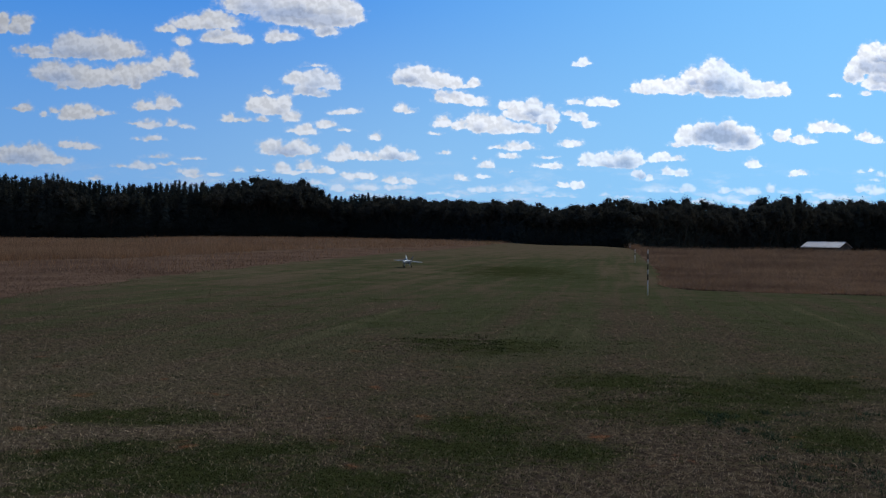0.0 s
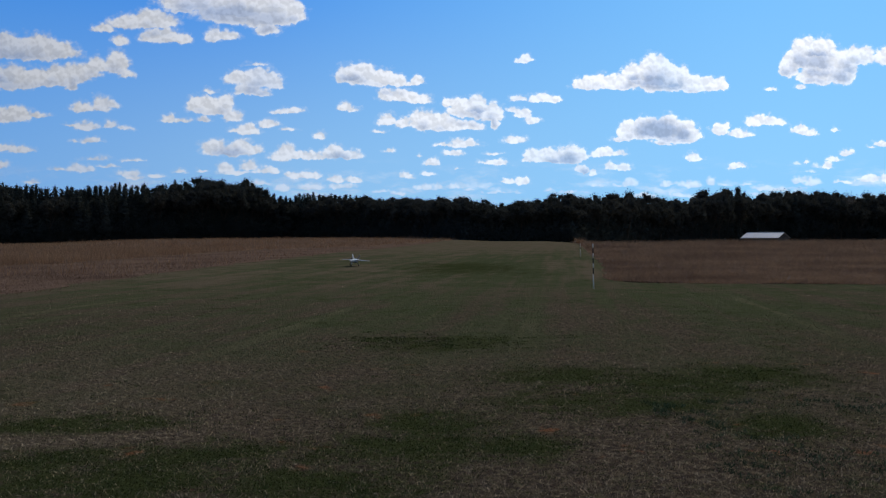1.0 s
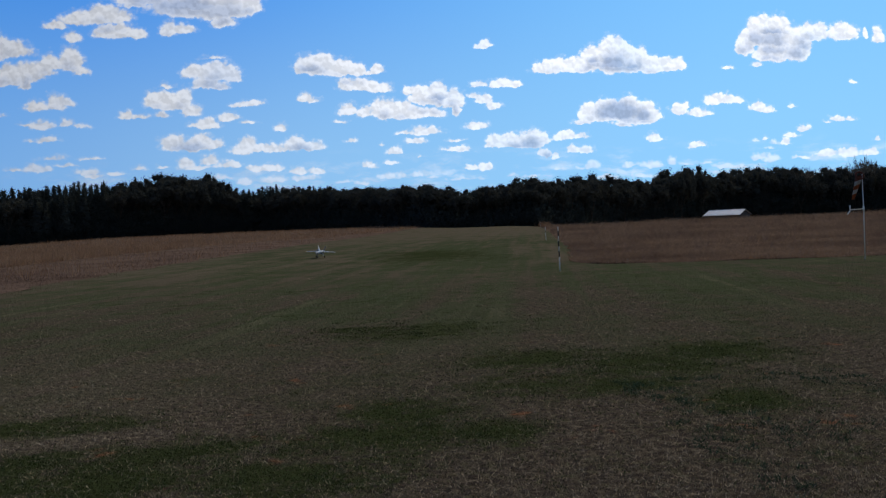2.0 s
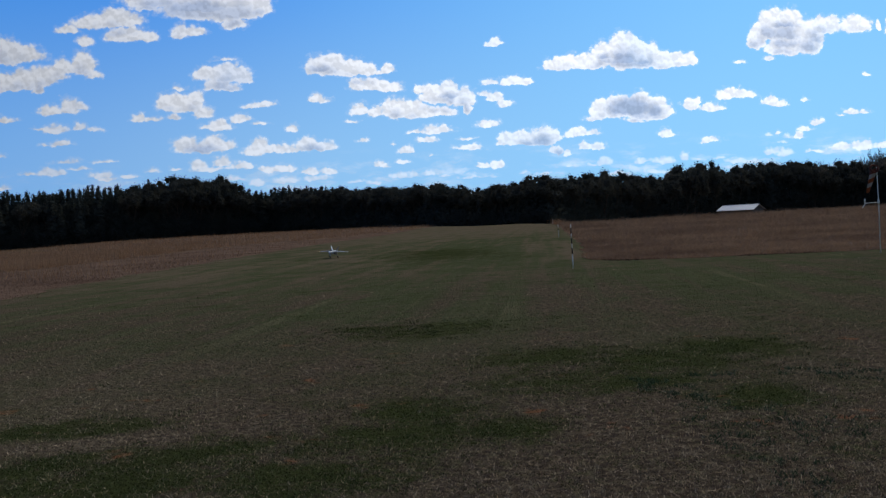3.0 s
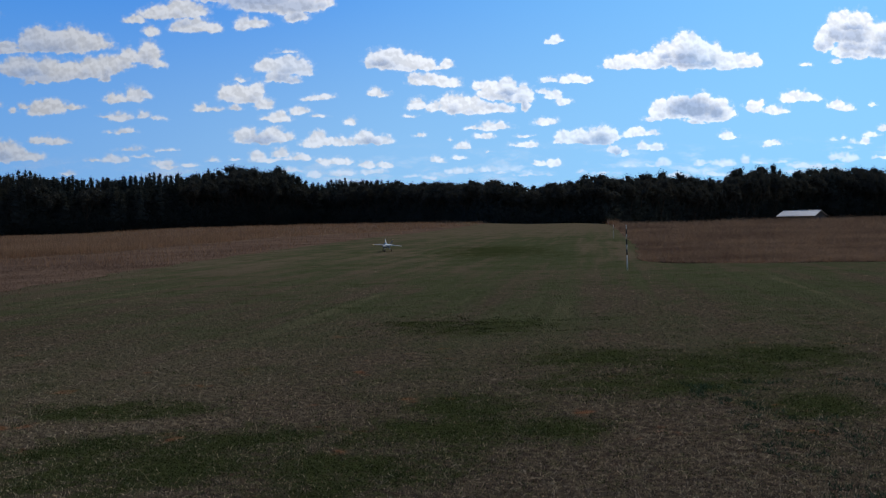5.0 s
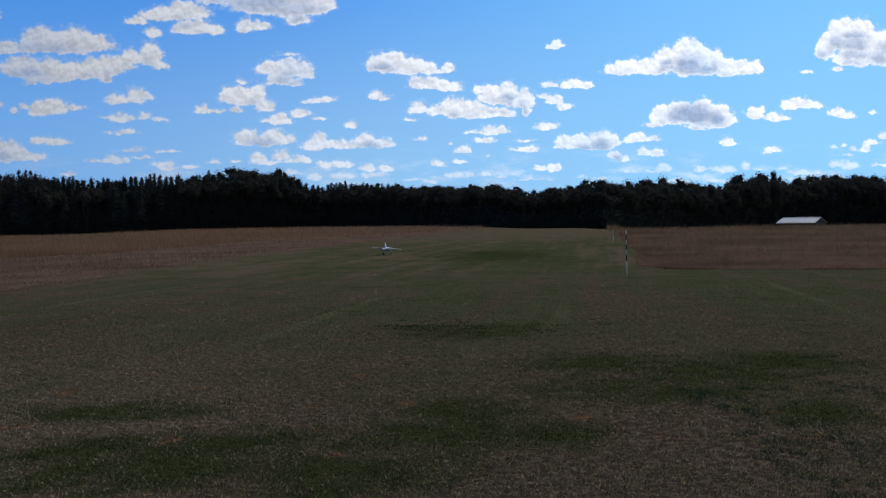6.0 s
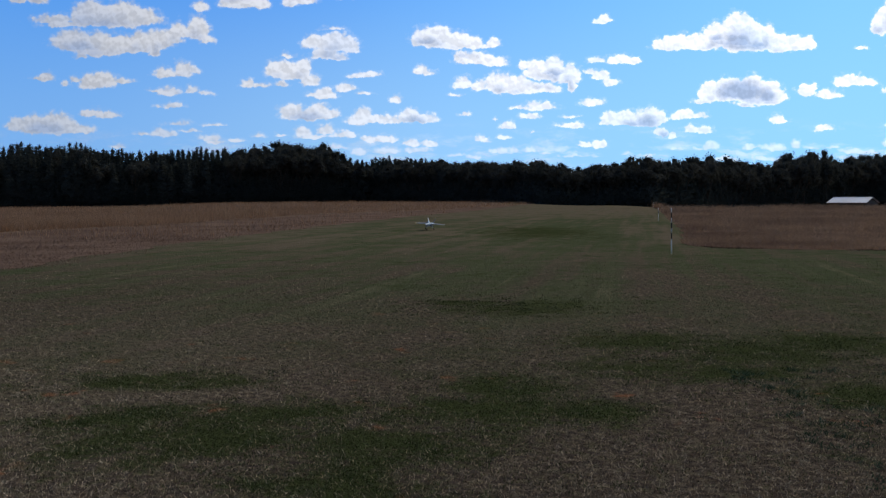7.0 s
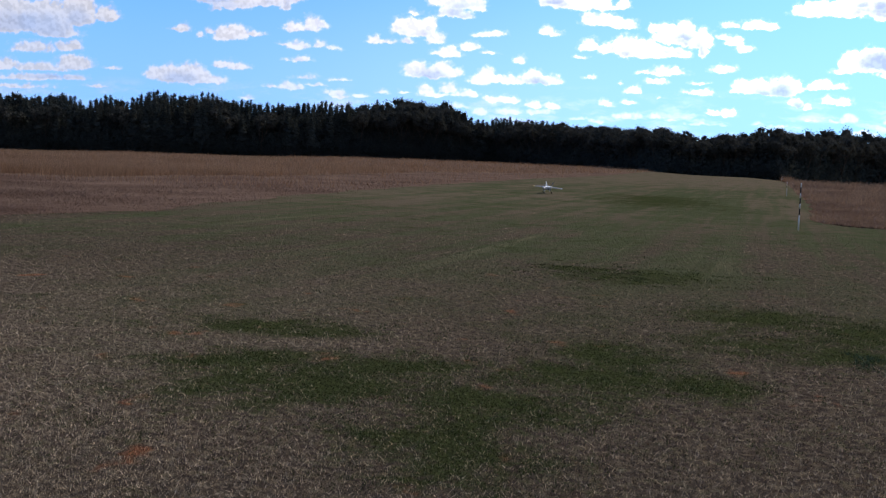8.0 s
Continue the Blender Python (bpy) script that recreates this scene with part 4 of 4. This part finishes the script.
def plant_wood():
    rng = np.random.default_rng(11)
    pines = [pine_tree(20 + k) for k in range(5)]
    broads = [broad_tree(40 + k) for k in range(5)]
    bares = [broad_tree(60 + k, False) for k in range(2)]
    used = set()

    def plant(kind, x, y, tall, wide):
        at = pose(x, y, float(height(x, y)), 0, 0, rng.uniform(0, 360))
        src = next((k for k in kind if k.name not in used), None) or kind[int(rng.integers(len(kind)))]
        ob = src if src.name not in used else copy_thing(src, at)
        used.add(src.name)
        ob.matrix_basis = at @ Matrix.Diagonal((wide, wide, tall / 10.0, 1))

    for row, (back, low, high) in enumerate(((0, 0.74, 0.94), (5, 0.90, 1.0), (10, 0.95, 1.03))):
        u = -0.78 + 0.004 * row
        while u < 0.72:
            pine = (u < -0.235 or -0.135 < u < -0.03) if row else (u < -0.25)
            if rng.uniform() < 0.07:
                pine = not pine
            y = wood_front(u) + back + rng.uniform(-2.5, 2.5)
            tall = (EYE + skyline(u) * y - float(height(u * y, y))) * rng.uniform(low, high)
            if pine:
                plant(pines, u * y, y, tall * 1.02, rng.uniform(1.35, 1.8))
            else:
                plant(broads, u * y, y, tall * (1.12 if u > 0.05 else 1.08), rng.uniform(0.95, 1.35) * min(1.0, 0.2 + tall / 16))
            u += ((1.9, 1.5, 1.5)[row] if pine else 2.8 * min(1.0, 0.2 + tall / 16)) * rng.uniform(0.7, 1.3) / y
    for u, over in ((0.560, 1.30), (0.572, 1.36), (0.49, 1.05), (0.545, 1.12)):
        y = wood_front(u) + 4
        plant(bares, u * y, y, (EYE + skyline(u) * y * over - float(height(u * y, y))), 1.2)


def undergrowth():
    """Brush and lower boughs between the trunks, which close the wood."""
    rng = np.random.default_rng(12)
    n = 60000
    u = np.where(rng.uniform(0, 1, n) < 0.14, rng.uniform(-0.27, -0.11, n), rng.uniform(-0.80, 0.74, n))
    f = rng.uniform(0, 1, n)
    y = np.array([wood_front(k) for k in u]) - 4.5 + 17 * f
    x = u * y
    top = np.array([skyline(k) for k in u]) * y
    z = height(x, y) + rng.uniform(0, 1, n) ** 1.1 * (top * np.clip(0.25 + 1.4 * f, 0, 0.78) - height(x, y))
    c = np.stack([x, y, z], 1)
    tagged(soup("undergrowth", leaf_soup(c, rng.uniform(0.8, 1.2, n) * (0.55 + 1.35 * f), rng, 7, 0.8, 0.8), M_PINE), "dark brush and boughs inside the wood", "undergrowth", kind="stuff")


plant_wood()
undergrowth()


# ---- marker poles, windsock, shed, jet ----
def marker_pole(at, tall, bands, lean, label):
    ob = thing("marker_pole", at, label, "pole", "marker poles of the strip")
    r = 0.015
    z0 = 0.0
    total = sum(h for _, h in bands)
    for name, h in bands:
        z1 = z0 + tall * h / total
        part(name, tubes(([(lean * z0, 0, z0 - (0.15 if z0 == 0 else 0)), (lean * z1, 0, z1)], r if name == "white_band" else r + 0.002), sides=12), M_WHITE if name == "white_band" else M_BLACK, ob)
        z0 = z1
    bm = tubes(([(lean * tall, 0, tall), (lean * tall, 0, tall + 0.015)], [r + 0.003, r - 0.006]), sides=12)
    part("cap", bm, M_WHITE, ob)
    return ob


B, W = "black_band", "white_band"
marker_pole((5.83, 26.45, 0), 1.27, [(W, 5.2), (B, 2.2), (W, 1.6), (B, 2.0), (W, 1.7), (B, 2.0), (W, 1.3)], -0.01, "slim white pole with black bands at the mown strip's edge")
marker_pole((12.75, 61.8, 0), 0.88, [(W, 2.4), (B, 0.5), (W, 1.2)], -0.02, "short white marker pole farther along the strip")

marker_pole((29.3, 146.0, 0), 0.80, [(W, 2.4), (B, 0.5), (W, 1.2)], 0.0, "short white marker pole at the strip's far corner")


def windsock():
    ob = thing("windsock", (14.25, 25.0, 0), "orange and white windsock hanging limp from a white pole", "windsock")
    part("mast", tubes(([(0, 0, -0.2), (0, 0, 1.25), (-0.02, 0, 2.40)], [0.016, 0.014, 0.012]), sides=10), M_WHITE, ob)
    part("coupling", tubes(([(0, 0, 1.34), (-0.005, 0, 1.50)], 0.026), sides=10), M_WHITE, ob)
    arm = part("arm", tubes(([(0, 0, 1.42), (-0.36, 0, 1.41)], 0.013), sides=8), M_WHITE, ob, "white plastic side arm")
    part("fork", tubes(([(-0.36, 0, 1.41), (-0.40, 0, 1.40), (-0.40, 0.0, 1.53)], [0.016, 0.018, 0.02]), ([(-0.39, 0, 1.40), (-0.47, 0.02, 1.28)], [0.016, 0.02]), sides=8), M_WHITE, arm)
    # ring and swivel
    a = Vector((-0.09, -0.02, 2.36))
    ring = [(a.x + 0.115 * math.cos(k * math.tau / 16), a.y + 0.02 + 0.05 * math.sin(k * math.tau / 16), a.z + 0.10 * math.sin(k * math.tau / 16)) for k in range(17)]
    part("ring", tubes((ring, 0.026), ([(-0.02, 0, 2.37), (a.x + 0.10, 0, a.z)], 0.01), sides=6), M_RUST, ob, "rusty red wire ring")
    # the cloth hangs in bands from the ring
    p0, p1 = Vector((-0.09, 0.0, 2.35)), Vector((-0.28, 0.03, 1.70))
    cuts = (0.0, 0.16, 0.34, 0.52, 0.72, 1.0)
    for i, (s0, s1) in enumerate(zip(cuts, cuts[1:])):
        bm = bmesh.new()
        rows = []
        for j in range(5):
            s = s0 + (s1 - s0) * j / 4
            c = p0.lerp(p1, s) + Vector((-0.03 * math.sin(s * 3.1), 0, -0.04 * math.sin(s * 3.1)))
            w = 0.11 * (1 - 0.62 * s)
            row = []
            for k in range(14):
                ang = k * math.tau / 14
                fold = 1 + 0.16 * math.sin(3 * ang + 5 * s)
                row.append(bm.verts.new((c.x + w * fold * math.cos(ang), c.y + w * 0.5 * fold * math.sin(ang), c.z + 0.35 * w * math.cos(ang))))
            rows.append(row)
        for r, q in zip(rows, rows[1:]):
            for k in range(14):
                bm.faces.new((r[k], r[(k + 1) % 14], q[(k + 1) % 14], q[k])).smooth = True
        part("orange_band" if i % 2 == 0 else "white_band", bm, M_RUST if i == 0 else M_ORANGE if i % 2 == 0 else M_CLOTH, ob)
    return ob


windsock()


def shed():
    """A long low shed in the hollow behind the field, of which the white roof shows."""
    x, y = 91.3, 222.0
    ground = float(height(x, y))
    ob = thing("shed", (x, y, ground), "low shed with a white sheet-metal roof beyond the field", "shed")
    ob.matrix_basis = pose(x, y, ground, 0, 0, -42)
    ridge, eave, half, deep = 1.25 - ground, 0.12 - ground, 4.3, 4.0
    part("front_wall", slab(bmesh.new(), -half, half, -deep, -deep + 0.15, -0.3, eave), M_SHED, ob)
    part("back_wall", slab(bmesh.new(), -half, half, deep - 0.15, deep, -0.3, eave), M_SHED, ob)
    for s in (-1, 1):
        bm = bmesh.new()
        for dx in (0.0, -0.15 * s):
            vs = [bm.verts.new((s * half + dx, yy, zz)) for yy, zz in ((-deep + 0.16, -0.3), (deep - 0.16, -0.3), (deep - 0.16, eave), (0, ridge - 0.08), (-deep + 0.16, eave))]
            bm.faces.new(vs)
        bm.faces.ensure_lookup_table()
        a, b = bm.faces[0].verts[:], bm.faces[1].verts[:]
        for k in range(5):
            bm.faces.new((a[k], a[(k + 1) % 5], b[(k + 1) % 5], b[k]))
        bmesh.ops.recalc_face_normals(bm, faces=bm.faces)
        part("gable_wall", bm, M_SHED, ob)
    for s in (-1, 1):
        bm = bmesh.new()
        n = 60
        for k in range(n + 1):
            x0 = -half - 0.3 + (2 * half + 0.6) * k / n
            zz = 0.006 if k % 3 == 0 else 0.0
            for yy, z in ((0.0, ridge), (s * (deep + 0.35), eave - 0.12)):
                bm.verts.new((x0, yy, z + zz))
                bm.verts.new((x0, yy, z + zz - 0.06))
        bm.verts.ensure_lookup_table()
        v = bm.verts
        for k in range(n):
            o, p = 4 * k, 4 * k + 4
            for a, b in ((0, 2), (2, 3), (3, 1), (1, 0)):
                bm.faces.new((v[o + a], v[o + b], v[p + b], v[p + a]))
        bmesh.ops.recalc_face_normals(bm, faces=bm.faces)
        part("roof_sheet", bm, M_ROOF, ob, "white ribbed metal roof")
    part("gutter", tubes(([(-half - 0.3, -deep - 0.42, eave - 0.16), (half + 0.3, -deep - 0.42, eave - 0.16)], 0.07), sides=8), M_WHITE, ob, "white eaves gutter")
    part("ridge_cap", tubes(([(-half - 0.32, 0, ridge + 0.02), (half + 0.32, 0, ridge + 0.02)], 0.09), sides=8), M_ROOF, ob)


shed()


def loft(bm, rings):
    rows = [[bm.verts.new(p) for p in r] for r in rings]
    n = len(rows[0])
    for r, q in zip(rows, rows[1:]):
        for k in range(n):
            bm.faces.new((r[k], r[(k + 1) % n], q[(k + 1) % n], q[k])).smooth = True
    bm.faces.new(rows[0][::-1])
    bm.faces.new(rows[-1])
    bmesh.ops.recalc_face_normals(bm, faces=bm.faces)
    return bm


def oval(y, z, w, h, n=16, square=2.6):
    out = []
    for k in range(n):
        c, s = math.cos(k * math.tau / n), math.sin(k * math.tau / n)
        out.append((w * math.copysign(abs(c) ** (2 / square), c), y, z + h * math.copysign(abs(s) ** (2 / square), s)))
    return out


def wing(outline, thick, axis="z", cant=0.0, root=(0, 0, 0)):
    """A flying surface from its outline (across, along), thick at the root and thin at the tip."""
    bm = bmesh.new()
    span = max(abs(a) for a, _ in outline) or 1.0
    lo = min(abs(a) for a, _ in outline)
    top, bot = [], []
    for a, b in outline:
        k = thick * (1 - 0.72 * (abs(a) - lo) / (span - lo)) / 2
        for sgn, store in ((1, top), (-1, bot)):
            if axis == "z":
                store.append(bm.verts.new((a, b, root[2] + sgn * k + abs(a) * math.sin(cant))))
            else:
                store.append(bm.verts.new((root[0] + sgn * k + a * math.sin(cant), b, root[2] + a * math.cos(cant))))
    bm.faces.new(top)
    bm.faces.new(bot[::-1])
    for k in range(len(top)):
        j = (k + 1) % len(top)
        bm.faces.new((top[k], top[j], bot[j], bot[k]))
    bmesh.ops.recalc_face_normals(bm, faces=bm.faces)
    bmesh.ops.bevel(bm, geom=bm.edges[:], offset=thick * 0.12, segments=1, affect="EDGES")
    return bm


def model_jet(at, heading, bank):
    """A twin-tailed model jet on its landing gear; its nose points along -y."""
    ob = thing("model_jet", at, "pale grey twin-tailed model jet aircraft on lowered landing gear", "model aircraft")
    ob.matrix_basis = pose(*at, 0, 0, heading) @ pose(0, 0, 0, 0, bank, 0) @ Matrix.Scale(0.9, 4)
    z = 0.30
    part("fuselage", loft(bmesh.new(), [oval(-1.08, z - 0.01, 0.008, 0.008), oval(-1.00, z, 0.035, 0.035), oval(-0.80, z + 0.01, 0.070, 0.072), oval(-0.55, z + 0.02, 0.088, 0.098),
         oval(-0.30, z + 0.015, 0.105, 0.105), oval(-0.12, z, 0.17, 0.10, 16, 3.6), oval(0.25, z, 0.185, 0.095, 16, 3.6), oval(0.62, z, 0.165, 0.085, 16, 3.2), oval(0.80, z, 0.14, 0.075, 16, 3.0)]), M_JET, ob)
    part("nose_cone", loft(bmesh.new(), [oval(-1.14, z - 0.012, 0.004, 0.004), oval(-1.06, z - 0.008, 0.020, 0.020), oval(-0.97, z - 0.002, 0.043, 0.043)]), M_JET_DARK, ob, "dark grey nose tip")
    part("canopy", loft(bmesh.new(), [oval(-0.72, z + 0.075, 0.012, 0.008), oval(-0.62, z + 0.10, 0.048, 0.045), oval(-0.48, z + 0.11, 0.055, 0.060), oval(-0.30, z + 0.105, 0.045, 0.045), oval(-0.14, z + 0.09, 0.015, 0.015)]), M_GLASS, ob, "smoked canopy")
    for s in (-1, 1):
        part("wing", wing([(s * 0.16, -0.12), (s * 0.78, 0.20), (s * 0.80, 0.40), (s * 0.16, 0.44)], 0.040, "z", -0.03, (0, 0, z + 0.045)), M_JET, ob)
        part("wingtip_rail", tubes(([(s * 0.80, 0.02, z + 0.02), (s * 0.80, 0.10, z + 0.02), (s * 0.80, 0.46, z + 0.02)], [0.004, 0.014, 0.012]), sides=8), M_YELLOW if s < 0 else M_JET, ob)
        part("strake", wing([(s * 0.09, -0.62), (s * 0.20, -0.20), (s * 0.20, -0.06), (s * 0.09, -0.06)], 0.022, "z", 0, (0, 0, z + 0.055)), M_JET, ob)
        part("tailplane", wing([(s * 0.14, 0.62), (s * 0.46, 0.82), (s * 0.47, 0.95), (s * 0.14, 0.90)], 0.022, "z", 0, (0, 0, z)), M_JET, ob)
        part("tail_fin", wing([(0.0, 0.36), (0.28, 0.58), (0.30, 0.72), (0.0, 0.70)], 0.024, "x", s * 0.35, (s * 0.12, 0, z + 0.07)), M_JET_DARK if s > 0 else M_JET, ob)
        if s > 0:
            part("fin_tip", wing([(0.285, 0.585), (0.315, 0.60), (0.32, 0.72), (0.30, 0.725)], 0.020, "x", s * 0.35, (s * 0.12, 0, z + 0.07)), M_YELLOW, ob, "yellow fin tip")
        bm = loft(bmesh.new(), [oval(-0.22, z - 0.055, 0.042, 0.050, 12, 4), oval(0.02, z - 0.050, 0.050, 0.055, 12, 4), oval(0.30, z - 0.03, 0.050, 0.050, 12, 4)])
        bmesh.ops.translate(bm, vec=(s * 0.135, 0, 0), verts=bm.verts)
        part("intake", bm, M_JET, ob)
        bm = loft(bmesh.new(), [oval(0.78, z, 0.062, 0.062, 12, 2), oval(0.92, z, 0.050, 0.050, 12, 2)])
        bmesh.ops.translate(bm, vec=(s * 0.075, 0, 0), verts=bm.verts)
        part("nozzle", bm, M_JET_DARK, ob, "dark exhaust nozzle")
        strut = part("main_gear", tubes(([(s * 0.15, 0.20, z - 0.06), (s * 0.24, 0.24, 0.055)], 0.010), ([(s * 0.15, 0.10, z - 0.07), (s * 0.235, 0.235, 0.09)], 0.006), sides=8), M_GALV, ob)
        part("wheel", tubes(([(s * 0.225, 0.24, 0.05), (s * 0.235, 0.24, 0.05), (s * 0.255, 0.24, 0.05), (s * 0.265, 0.24, 0.05)], [0.040, 0.05, 0.05, 0.040]), sides=18), M_RUBBER, strut)
        part("gear_door", slab(bmesh.new(), s * 0.150 - 0.004, s * 0.150 + 0.004, 0.10, 0.32, z - 0.17, z - 0.07), M_JET, ob)
    strut = part("nose_gear", tubes(([(0, -0.60, z - 0.06), (0, -0.60, 0.05)], 0.010), ([(0, -0.46, z - 0.06), (0, -0.60, 0.13)], 0.006), sides=8), M_GALV, ob)
    for s in (-1, 1):
        part("wheel", tubes(([(s * 0.010, -0.60, 0.04), (s * 0.016, -0.60, 0.04), (s * 0.028, -0.60, 0.04), (s * 0.034, -0.60, 0.04)], [0.03, 0.04, 0.04, 0.03]), sides=16), M_RUBBER, strut)
    part("gear_door", slab(bmesh.new(), -0.004, 0.004, -0.58, -0.42, z - 0.16, z - 0.07), M_JET, ob)


model_jet((-1.84, 47.2, 0.02), -9.0, 4.0)
